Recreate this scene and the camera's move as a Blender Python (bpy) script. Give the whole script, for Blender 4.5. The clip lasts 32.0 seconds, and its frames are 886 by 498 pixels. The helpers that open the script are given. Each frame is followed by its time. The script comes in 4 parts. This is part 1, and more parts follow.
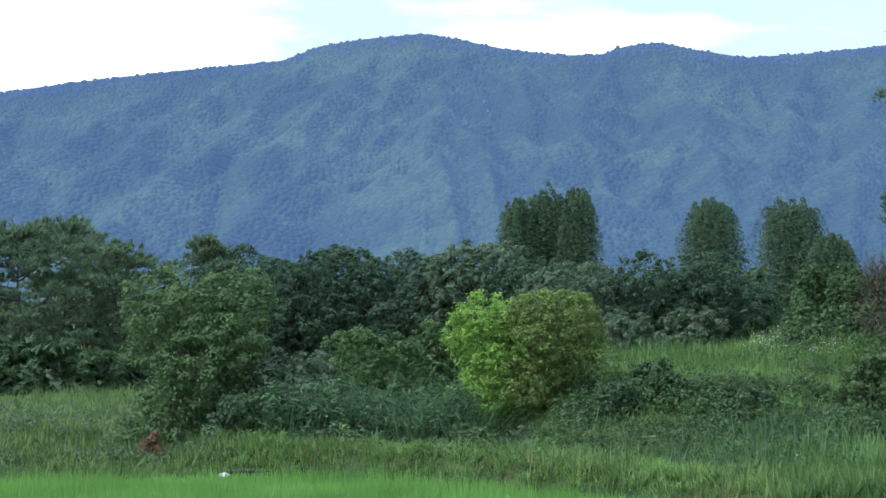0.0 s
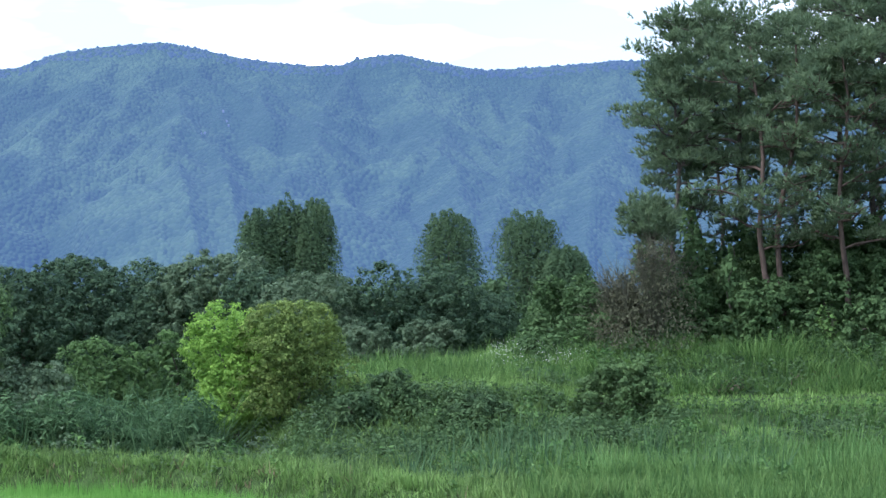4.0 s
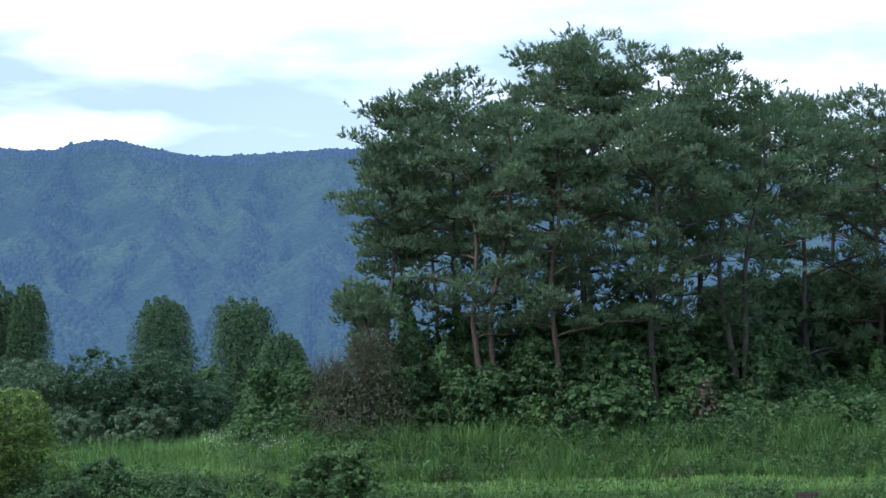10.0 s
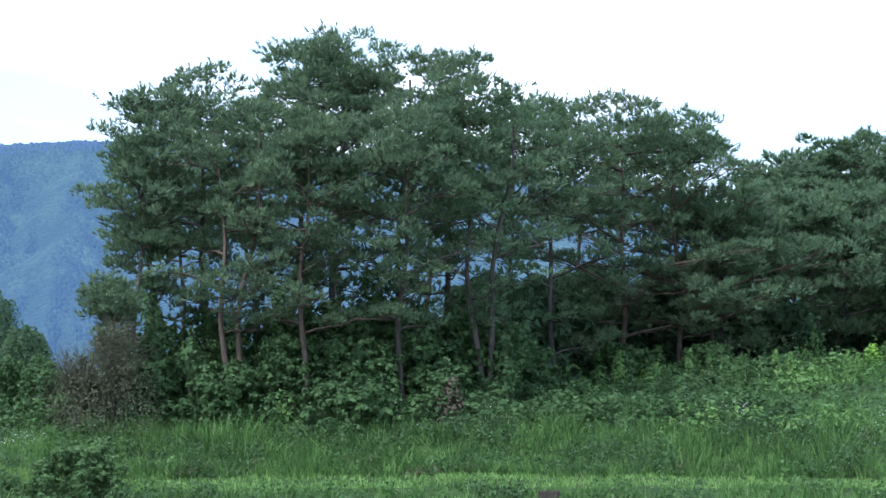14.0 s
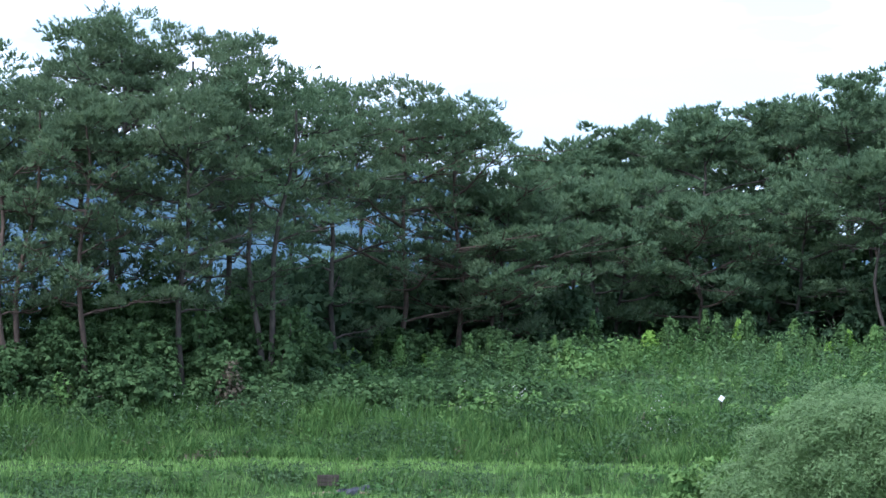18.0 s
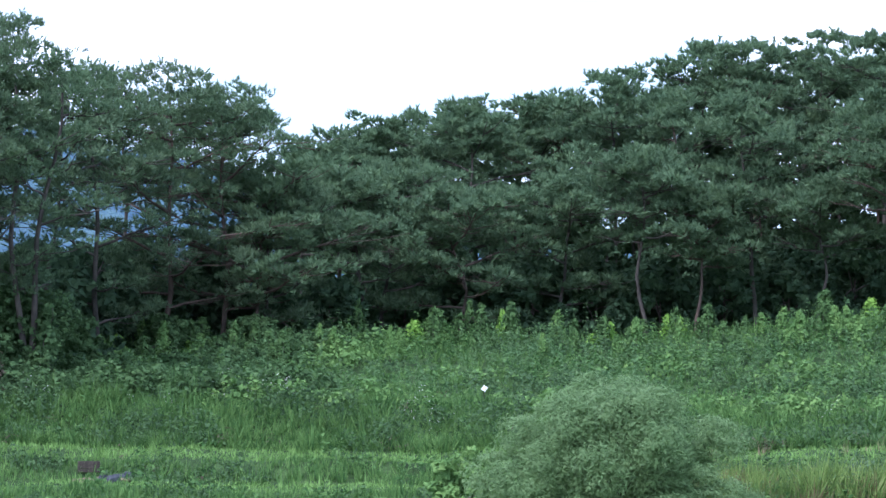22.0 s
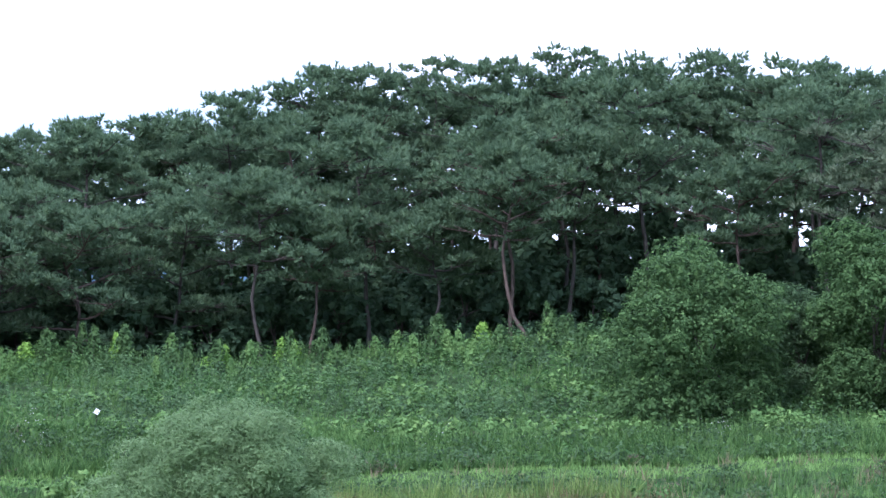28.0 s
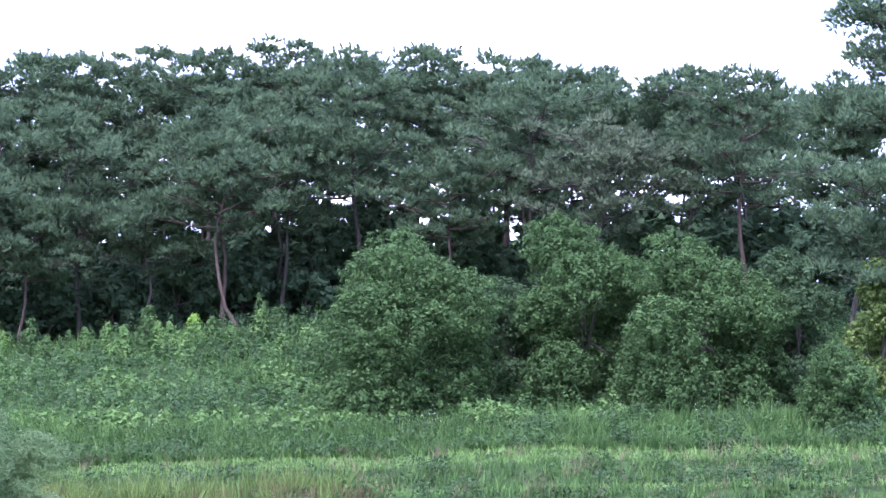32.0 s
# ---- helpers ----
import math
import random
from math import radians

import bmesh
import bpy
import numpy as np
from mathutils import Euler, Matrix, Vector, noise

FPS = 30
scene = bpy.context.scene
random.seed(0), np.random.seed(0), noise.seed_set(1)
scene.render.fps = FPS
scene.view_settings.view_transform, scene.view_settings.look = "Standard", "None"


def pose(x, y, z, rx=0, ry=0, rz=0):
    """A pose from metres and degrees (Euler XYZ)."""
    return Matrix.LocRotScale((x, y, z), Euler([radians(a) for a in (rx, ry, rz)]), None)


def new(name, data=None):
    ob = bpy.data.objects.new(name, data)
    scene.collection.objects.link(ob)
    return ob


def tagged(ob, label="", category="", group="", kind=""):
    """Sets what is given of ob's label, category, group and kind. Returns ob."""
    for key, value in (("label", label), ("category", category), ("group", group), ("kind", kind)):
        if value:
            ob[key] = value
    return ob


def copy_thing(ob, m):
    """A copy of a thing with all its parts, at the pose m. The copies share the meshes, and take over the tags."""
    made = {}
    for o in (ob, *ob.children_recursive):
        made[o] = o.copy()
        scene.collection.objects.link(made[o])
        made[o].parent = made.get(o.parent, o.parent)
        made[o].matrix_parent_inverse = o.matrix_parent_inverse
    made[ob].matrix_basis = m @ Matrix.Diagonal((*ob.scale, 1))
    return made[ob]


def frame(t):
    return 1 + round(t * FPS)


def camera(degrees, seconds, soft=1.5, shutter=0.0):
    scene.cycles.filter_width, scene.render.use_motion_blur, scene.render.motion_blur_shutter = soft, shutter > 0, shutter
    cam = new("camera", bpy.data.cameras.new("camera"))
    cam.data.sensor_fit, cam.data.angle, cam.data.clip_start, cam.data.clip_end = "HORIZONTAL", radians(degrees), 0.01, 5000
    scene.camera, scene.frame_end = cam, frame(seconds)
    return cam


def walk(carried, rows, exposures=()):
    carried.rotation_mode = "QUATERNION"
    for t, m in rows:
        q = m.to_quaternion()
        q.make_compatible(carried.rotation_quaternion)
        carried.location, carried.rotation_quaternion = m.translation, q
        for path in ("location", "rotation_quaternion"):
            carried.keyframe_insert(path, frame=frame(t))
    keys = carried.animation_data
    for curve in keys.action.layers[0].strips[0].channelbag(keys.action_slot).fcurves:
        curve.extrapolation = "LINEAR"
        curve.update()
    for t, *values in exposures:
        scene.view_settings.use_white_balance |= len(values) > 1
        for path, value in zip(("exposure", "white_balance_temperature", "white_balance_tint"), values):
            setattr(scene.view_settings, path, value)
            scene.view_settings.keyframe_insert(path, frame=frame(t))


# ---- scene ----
# ---- camera: it stands still on a raised bank and turns ----
EYE = 6.4
cam = camera(20.67, 32.0, soft=1.5)


def turned(yaw, pitch, roll):
    """The camera's pose, turned clockwise by yaw, up by pitch, leaning by roll."""
    return pose(0, 0, EYE, 90 + pitch, 0, -yaw) @ pose(0, 0, 0, 0, 0, roll)


TURNS = [
    (0, -0.000, 0.726, -1.12),
    (0.5, 1.108, 0.706, -0.99),
    (1, 2.038, 0.703, -0.90),
    (1.5, 2.939, 0.680, -0.82),
    (2, 3.678, 0.697, -0.69),
    (2.5, 4.360, 0.706, -0.62),
    (3, 4.999, 0.760, -0.64),
    (3.5, 5.595, 0.812, -0.76),
    (5.5, 7.823, 1.027, -1.40),
    (6, 8.404, 1.101, -1.35),
    (6.5, 8.930, 1.341, -1.50),
    (7, 9.452, 1.806, -1.50),
    (7.5, 9.896, 2.033, -1.53),
    (8, 10.251, 2.295, -1.49),
    (8.5, 10.529, 2.464, -1.53),
    (9, 10.879, 2.651, -1.45),
    (9.5, 11.488, 2.764, -1.20),
    (10, 12.907, 2.814, -0.89),
    (10.5, 14.115, 2.852, -0.81),
    (11, 14.801, 2.863, -0.32),
    (11.5, 15.523, 2.794, -0.15),
    (12, 16.247, 2.683, 0.32),
    (12.5, 16.931, 2.667, -0.12),
    (13, 17.611, 2.694, -0.17),
    (13.5, 18.263, 2.708, -0.15),
    (14, 18.829, 2.692, -0.18),
    (14.5, 19.356, 2.650, -0.30),
    (16.5, 21.918, 2.490, -0.40),
    (17, 22.550, 2.461, -0.32),
    (17.5, 23.254, 2.393, -0.08),
    (18, 23.976, 2.323, 0.24),
    (18.5, 24.664, 2.289, 0.24),
    (19, 25.296, 2.269, 0.16),
    (19.5, 25.932, 2.254, 0.16),
    (20, 26.569, 2.253, 0.26),
    (20.5, 27.237, 2.237, 0.53),
    (21, 27.936, 2.231, 0.57),
    (21.5, 28.620, 2.220, 0.76),
    (22, 29.487, 2.106, 0.98),
    (22.5, 30.343, 2.093, 1.02),
    (23, 31.079, 2.088, 1.09),
    (23.5, 31.832, 2.113, 0.89),
    (24, 32.631, 2.195, 0.78),
    (24.5, 33.339, 2.355, 0.85),
    (25, 34.098, 2.606, 0.72),
    (25.5, 34.809, 2.782, 0.92),
    (27.5, 37.783, 2.879, 1.22),
    (28, 38.535, 2.817, 1.13),
    (28.5, 39.220, 2.798, 1.38),
    (29, 39.958, 2.774, 1.42),
    (29.5, 40.719, 2.770, 1.40),
    (30, 41.452, 2.761, 1.40),
    (30.5, 42.268, 2.778, 1.31),
    (31, 43.541, 2.764, 1.30),
    (31.5, 44.423, 2.776, 1.37),
    (32, 45.310, 2.775, 1.32),
]
walk(cam, [(t, turned(a, b, c)) for t, a, b, c in TURNS],
     exposures=[(0, 1.35, 5760, 21), (3, 1.55, 5760, 21), (6, 1.70, 5710, 19), (8.5, 1.35, 5710, 18), (10, 1.10, 5660, 16), (12, 1.40, 5660, 16), (14, 1.70, 5560, 18), (17, 1.65, 5510, 19), (21, 1.80, 5410, 22), (24, 1.70, 5360, 25), (28, 1.80, 5350, 29), (30, 2.05, 5300, 36), (32, 2.20, 5300, 44)])

# ---- light: bright overcast sky, weak wide sun ----
SUN_AZ, SUN_UP = 250.0, 50.0
world = bpy.data.worlds.new("sky")
scene.world = world
world.use_nodes = True
wn, wl = world.node_tree.nodes, world.node_tree.links
sky = wn.new("ShaderNodeTexSky")
sky.sky_type, sky.sun_disc = "NISHITA", False
sky.sun_elevation, sky.sun_rotation = radians(SUN_UP), radians(SUN_AZ)
sky.air_density, sky.dust_density = 1.0, 2.0
tc = wn.new("ShaderNodeTexCoord")
stretch = wn.new("ShaderNodeMapping")
stretch.inputs["Scale"].default_value = (2.2, 2.2, 9.0)
clouds = wn.new("ShaderNodeTexNoise")
clouds.inputs["Scale"].default_value, clouds.inputs["Detail"].default_value = 1.3, 6
veil = wn.new("ShaderNodeMapRange")
veil.inputs["From Min"].default_value, veil.inputs["From Max"].default_value = 0.36, 0.58
veil.inputs["To Min"].default_value, veil.inputs["To Max"].default_value = 0.75, 0.97
cover = wn.new("ShaderNodeMix")
cover.data_type = "RGBA"
layers = wn.new("ShaderNodeTexNoise")
layers.inputs["Scale"].default_value, layers.inputs["Detail"].default_value = 2.4, 5
thin = wn.new("ShaderNodeMapRange")
thin.inputs["From Min"].default_value, thin.inputs["From Max"].default_value = 0.45, 0.66
cloud = wn.new("ShaderNodeMix")
cloud.data_type = "RGBA"
cloud.inputs["A"].default_value = (2.1, 2.7, 3.05, 1)
cloud.inputs["B"].default_value = (6.4, 6.75, 7.1, 1)
wl.new(stretch.outputs["Vector"], layers.inputs["Vector"])
wl.new(layers.outputs["Fac"], thin.inputs["Value"])
wl.new(thin.outputs["Result"], cloud.inputs["Factor"])
wl.new(cloud.outputs["Result"], cover.inputs["B"])
wl.new(tc.outputs["Generated"], stretch.inputs["Vector"])
wl.new(stretch.outputs["Vector"], clouds.inputs["Vector"])
wl.new(clouds.outputs["Fac"], veil.inputs["Value"])
wl.new(veil.outputs["Result"], cover.inputs["Factor"])
wl.new(sky.outputs["Color"], cover.inputs["A"])
wl.new(cover.outputs["Result"], wn["Background"].inputs["Color"])
wn["Background"].inputs["Strength"].default_value = 0.145
sun = new("sun", bpy.data.lights.new("sun", "SUN"))
sun.data.energy, sun.data.angle, sun.data.color = 1.3, radians(11), (1.0, 0.96, 0.9)
sun.rotation_euler = (radians(90 - SUN_UP), 0, radians(180 - SUN_AZ))

# ---- materials ----


def shader(name):
    m = bpy.data.materials.new(name)
    m.use_nodes = True
    return m, m.node_tree.nodes, m.node_tree.links, m.node_tree.nodes["Principled BSDF"]


def ramp(nodes, stops):
    r = nodes.new("ShaderNodeValToRGB")
    while len(r.color_ramp.elements) < len(stops):
        r.color_ramp.elements.new(0.5)
    for e, (p, c) in zip(r.color_ramp.elements, stops):
        e.position, e.color = p, (*c, 1)
    return r


def leafy(name, dark, mid, light, rough=0.65, patch=1.5, through_light=0.32, airlight=0.0, each=0.36):
    """Leaves or blades: each one has its own tone, and whole patches drift lighter or darker."""
    m, n, l, b = shader(name)
    geo, noise_tex, co = n.new("ShaderNodeNewGeometry"), n.new("ShaderNodeTexNoise"), n.new("ShaderNodeTexCoord")
    noise_tex.inputs["Scale"].default_value, noise_tex.inputs["Detail"].default_value = patch, 3
    l.new(geo.outputs["Position"], noise_tex.inputs["Vector"])
    add = n.new("ShaderNodeMath")
    add.operation = "MULTIPLY_ADD"
    add.inputs[1].default_value = each
    spread = n.new("ShaderNodeMapRange")
    spread.inputs["From Min"].default_value, spread.inputs["From Max"].default_value = 0.3, 0.7
    spread.inputs["To Max"].default_value = 1.0 - each
    l.new(noise_tex.outputs["Fac"], spread.inputs["Value"])
    l.new(geo.outputs["Random Per Island"], add.inputs[0])
    l.new(spread.outputs["Result"], add.inputs[2])
    r = ramp(n, [(0.05, dark), (0.5, mid), (0.95, light)])
    l.new(add.outputs["Value"], r.inputs["Fac"])
    l.new(r.outputs["Color"], b.inputs["Base Color"])
    b.inputs["Roughness"].default_value = rough
    b.inputs["Specular IOR Level"].default_value = 0.07
    if through_light:
        t, mix = n.new("ShaderNodeBsdfTranslucent"), n.new("ShaderNodeMixShader")
        mix.inputs["Fac"].default_value = through_light
        l.new(r.outputs["Color"], t.inputs["Color"])
        l.new(b.outputs["BSDF"], mix.inputs[1])
        l.new(t.outputs["BSDF"], mix.inputs[2])
        l.new(mix.outputs["Shader"], n["Material Output"].inputs["Surface"])
    # airlight: blue distance haze put into the emission of far trees and rock
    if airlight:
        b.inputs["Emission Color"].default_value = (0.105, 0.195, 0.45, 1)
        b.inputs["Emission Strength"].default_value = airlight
    return m


def speckled(name, a, b_col, scale, rough=0.9, bump=0.3, stretch_z=1.0, third=None):
    """Bark, soil, stone: two tones at two scales, with relief."""
    m, n, l, b = shader(name)
    co, mp = n.new("ShaderNodeTexCoord"), n.new("ShaderNodeMapping")
    mp.inputs["Scale"].default_value = (1, 1, stretch_z)
    n1, n2 = n.new("ShaderNodeTexNoise"), n.new("ShaderNodeTexNoise")
    n1.inputs["Scale"].default_value, n1.inputs["Detail"].default_value = scale, 6
    n2.inputs["Scale"].default_value, n2.inputs["Detail"].default_value = scale * 0.13, 3
    l.new(co.outputs["Object"], mp.inputs["Vector"])
    l.new(mp.outputs["Vector"], n1.inputs["Vector"])
    l.new(mp.outputs["Vector"], n2.inputs["Vector"])
    mean = n.new("ShaderNodeMath")
    mean.operation = "ADD"
    l.new(n1.outputs["Fac"], mean.inputs[0])
    l.new(n2.outputs["Fac"], mean.inputs[1])
    stops = [(0.38, a), (0.62, b_col)] if third is None else [(0.36, a), (0.5, b_col), (0.64, third)]
    half = n.new("ShaderNodeMath")
    half.operation = "MULTIPLY"
    half.inputs[1].default_value = 0.5
    l.new(mean.outputs["Value"], half.inputs[0])
    r = ramp(n, stops)
    l.new(half.outputs["Value"], r.inputs["Fac"])
    l.new(r.outputs["Color"], b.inputs["Base Color"])
    b.inputs["Roughness"].default_value, b.inputs["Specular IOR Level"].default_value = rough, 0.12 if rough > 0.8 else 0.5
    bp = n.new("ShaderNodeBump")
    bp.inputs["Strength"].default_value, bp.inputs["Distance"].default_value = bump, 0.03
    l.new(n1.outputs["Fac"], bp.inputs["Height"])
    l.new(bp.outputs["Normal"], b.inputs["Normal"])
    return m


SOIL = speckled("grassy_soil", (0.018, 0.034, 0.012), (0.034, 0.064, 0.018), 9.0, bump=1.0, third=(0.06, 0.105, 0.03))
PINE = leafy("pine_needles", (0.074, 0.122, 0.07), (0.12, 0.188, 0.1), (0.178, 0.262, 0.128), through_light=0.42, patch=1.3)
PINE_PALE = leafy("pale_pine_needles", (0.085, 0.118, 0.071), (0.138, 0.182, 0.104), (0.196, 0.245, 0.143), patch=1.3)
GREY_PINE = leafy("greyish_pine_needles", (0.08, 0.125, 0.074), (0.128, 0.19, 0.104), (0.186, 0.262, 0.132), through_light=0.4, patch=1.3)
BARK = speckled("pine_bark", (0.046, 0.042, 0.037), (0.1, 0.086, 0.073), 9.0, stretch_z=0.35)
RED_BARK = speckled("red_pine_bark", (0.06, 0.046, 0.038), (0.13, 0.096, 0.076), 9.0, stretch_z=0.35)
GREY_BARK = speckled("grey_bark", (0.07, 0.06, 0.05), (0.16, 0.14, 0.12), 9.0, stretch_z=0.35)
DARK_LEAF = leafy("dark_leaves", (0.042, 0.078, 0.038), (0.075, 0.132, 0.058), (0.122, 0.2, 0.082))
MID_LEAF = leafy("green_leaves", (0.04, 0.077, 0.03), (0.075, 0.14, 0.047), (0.135, 0.235, 0.077), patch=2.0)
OLIVE_LEAF = leafy("olive_leaves", (0.046, 0.084, 0.035), (0.088, 0.152, 0.058), (0.148, 0.24, 0.088))
SAPLING_LEAF = leafy("sapling_leaves", (0.078, 0.158, 0.050), (0.136, 0.245, 0.074), (0.223, 0.347, 0.106))
GREY_LEAF = leafy("greyish_leaves", (0.057, 0.097, 0.056), (0.103, 0.158, 0.088), (0.162, 0.229, 0.130))
LIME_LEAF = leafy("lime_leaves", (0.096, 0.193, 0.036), (0.189, 0.347, 0.063), (0.298, 0.479, 0.097), patch=2.0)
YELLOW_LEAF = leafy("yellow_green_leaves", (0.064, 0.108, 0.034), (0.13, 0.2, 0.052), (0.25, 0.33, 0.092), each=0.5)
# darker than DARK_LEAF: the gloom under the pines is put into the colour
SHADE_LEAF = leafy("shaded_green_leaves", (0.038, 0.07, 0.04), (0.062, 0.11, 0.057), (0.098, 0.16, 0.077))
WILLOW_LEAF = leafy("willow_leaves", (0.111, 0.175, 0.076), (0.175, 0.270, 0.114), (0.249, 0.360, 0.168), through_light=0.5)
VINE_LEAF = leafy("vine_leaves", (0.042, 0.08, 0.034), (0.072, 0.13, 0.05), (0.125, 0.21, 0.08))
POPLAR_LEAF = leafy("poplar_leaves", (0.049, 0.086, 0.046), (0.068, 0.118, 0.057), (0.093, 0.152, 0.070), patch=0.6)
GRASS = leafy("meadow_grass", (0.054, 0.1, 0.034), (0.126, 0.213, 0.065), (0.222, 0.336, 0.106), patch=0.9, each=0.6)
# paler than GRASS: skylight on level ground is put into the colour
SKYLIT_GRASS = leafy("skylit_grass", (0.104, 0.19, 0.052), (0.176, 0.302, 0.083), (0.258, 0.41, 0.125), patch=0.9, each=0.55)
TALL_GRASS = leafy("tall_grass", (0.042, 0.094, 0.03), (0.1, 0.195, 0.056), (0.19, 0.31, 0.094), patch=0.9, each=0.6)
DRY_GRASS = leafy("dry_grass", (0.068, 0.143, 0.048), (0.120, 0.234, 0.073), (0.197, 0.336, 0.109), patch=0.5)
RICE = leafy("rice_plants", (0.113, 0.265, 0.051), (0.160, 0.347, 0.071), (0.216, 0.427, 0.101), patch=0.25)
REED = leafy("reed_blades", (0.03, 0.066, 0.034), (0.076, 0.15, 0.066), (0.15, 0.255, 0.115), patch=1.2, each=0.6)
TWIG = speckled("brown_twigs", (0.062, 0.066, 0.044), (0.115, 0.117, 0.08), 6.0)
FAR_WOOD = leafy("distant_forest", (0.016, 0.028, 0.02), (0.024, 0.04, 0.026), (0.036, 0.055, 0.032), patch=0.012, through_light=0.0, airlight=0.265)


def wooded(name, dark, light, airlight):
    """A far wooded slope: crowns a few metres wide as relief and tone, with distance haze put into the emission."""
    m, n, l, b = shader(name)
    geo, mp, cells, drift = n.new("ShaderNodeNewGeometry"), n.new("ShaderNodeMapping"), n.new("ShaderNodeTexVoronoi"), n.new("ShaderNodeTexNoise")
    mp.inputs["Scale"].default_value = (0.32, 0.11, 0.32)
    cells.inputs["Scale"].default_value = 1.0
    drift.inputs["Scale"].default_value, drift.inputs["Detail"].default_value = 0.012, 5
    l.new(geo.outputs["Position"], mp.inputs["Vector"])
    l.new(mp.outputs["Vector"], cells.inputs["Vector"])
    l.new(geo.outputs["Position"], drift.inputs["Vector"])
    tone, r = n.new("ShaderNodeMath"), ramp(n, [(0.25, dark), (0.75, light)])
    tone.operation = "MULTIPLY_ADD"
    tone.inputs[1].default_value = 0.24
    parts = n.new("ShaderNodeSeparateColor")
    l.new(cells.outputs["Color"], parts.inputs["Color"])
    l.new(parts.outputs["Red"], tone.inputs[0])
    shift = n.new("ShaderNodeMapRange")
    shift.inputs["From Min"].default_value, shift.inputs["From Max"].default_value, shift.inputs["To Max"].default_value = 0.35, 0.65, 0.4
    l.new(drift.outputs["Fac"], shift.inputs["Value"])
    l.new(shift.outputs["Result"], tone.inputs[2])
    l.new(tone.outputs["Value"], r.inputs["Fac"])
    l.new(r.outputs["Color"], b.inputs["Base Color"])
    b.inputs["Roughness"].default_value, b.inputs["Specular IOR Level"].default_value = 0.9, 0.05
    flip, bp = n.new("ShaderNodeMath"), n.new("ShaderNodeBump")
    flip.operation = "SUBTRACT"
    flip.inputs[0].default_value = 1.0
    l.new(cells.outputs["Distance"], flip.inputs[1])
    l.new(flip.outputs["Value"], bp.inputs["Height"])
    bp.inputs["Strength"].default_value, bp.inputs["Distance"].default_value = 1.0, 2.2
    l.new(bp.outputs["Normal"], b.inputs["Normal"])
    # blue haze between camera and slope, put into the surface as a glow
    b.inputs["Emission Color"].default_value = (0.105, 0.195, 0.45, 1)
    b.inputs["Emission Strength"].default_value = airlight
    return m


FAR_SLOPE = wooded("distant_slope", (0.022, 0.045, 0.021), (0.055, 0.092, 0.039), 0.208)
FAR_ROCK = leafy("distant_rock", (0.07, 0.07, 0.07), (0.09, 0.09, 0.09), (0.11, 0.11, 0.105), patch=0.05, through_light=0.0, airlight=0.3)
FAR_LEAF = leafy("blue_green_leaves", (0.034, 0.066, 0.042), (0.058, 0.104, 0.058), (0.094, 0.156, 0.077))
WHITE_PETAL = leafy("white_petals", (0.55, 0.55, 0.5), (0.7, 0.7, 0.66), (0.8, 0.8, 0.78))
RED_LEAF = leafy("reddish_leaves", (0.1, 0.05, 0.03), (0.17, 0.085, 0.05), (0.24, 0.13, 0.075))
BROWN_LEAF = leafy("withered_leaves", (0.07, 0.06, 0.042), (0.13, 0.11, 0.076), (0.2, 0.17, 0.12))
WEED = leafy("weed_leaves", (0.034, 0.082, 0.026), (0.078, 0.162, 0.048), (0.165, 0.272, 0.085), patch=1.0, each=0.5)
STONE = speckled("grey_stone", (0.03, 0.033, 0.04), (0.09, 0.095, 0.11), 7.0)
PALE_STONE = speckled("pale_stone", (0.45, 0.45, 0.43), (0.65, 0.64, 0.61), 7.0)
OLD_WOOD = speckled("weathered_wood", (0.03, 0.026, 0.022), (0.085, 0.072, 0.058), 14.0, stretch_z=0.3)
MUD = speckled("bare_soil", (0.1, 0.075, 0.05), (0.2, 0.15, 0.1), 5.0)
PLASTIC = speckled("white_plastic", (0.72, 0.72, 0.7), (0.82, 0.82, 0.8), 4.0, rough=0.45, bump=0.1)

# ---- building helpers ----


def mesh_of(name, verts, faces, mat, smooth=False):
    """A mesh from arrays: faces all triangles or all quads, or a list of both kinds of arrays."""
    groups = faces if isinstance(faces, list) else [faces]
    me = bpy.data.meshes.new(name)
    me.vertices.add(len(verts))
    me.vertices.foreach_set("co", np.asarray(verts, dtype=np.float32).ravel())
    loops = np.concatenate([g.ravel() for g in groups])
    sizes = np.concatenate([np.full(len(g), g.shape[1]) for g in groups])
    me.loops.add(len(loops))
    me.loops.foreach_set("vertex_index", loops.astype(np.int32))
    me.polygons.add(len(sizes))
    me.polygons.foreach_set("loop_start", np.concatenate([[0], np.cumsum(sizes)[:-1]]).astype(np.int32))
    if smooth:
        me.polygons.foreach_set("use_smooth", np.ones(len(sizes), dtype=bool))
    me.update(calc_edges=True)
    me.materials.append(mat)
    return me


def part(name, me, parent, label=""):
    """One mesh as an object of its own under a thing or a part."""
    ob = new(name, me)
    ob.parent = parent
    return tagged(ob, label) if label else ob


def thing(name, x, y, z, label, category, group="", kind=""):
    ob = new(name)
    ob.location = (x, y, z)
    return tagged(ob, label, category, group, kind)


def at(az, r):
    """East and north of the camera, from the bearing in degrees and the distance."""
    return r * np.sin(np.radians(az)), r * np.cos(np.radians(az))


def step(a, b, v):
    """A smooth step from 0 at a to 1 at b (a may be the larger)."""
    t = np.clip((v - a) / (b - a), 0, 1)
    return t * t * (3 - 2 * t)


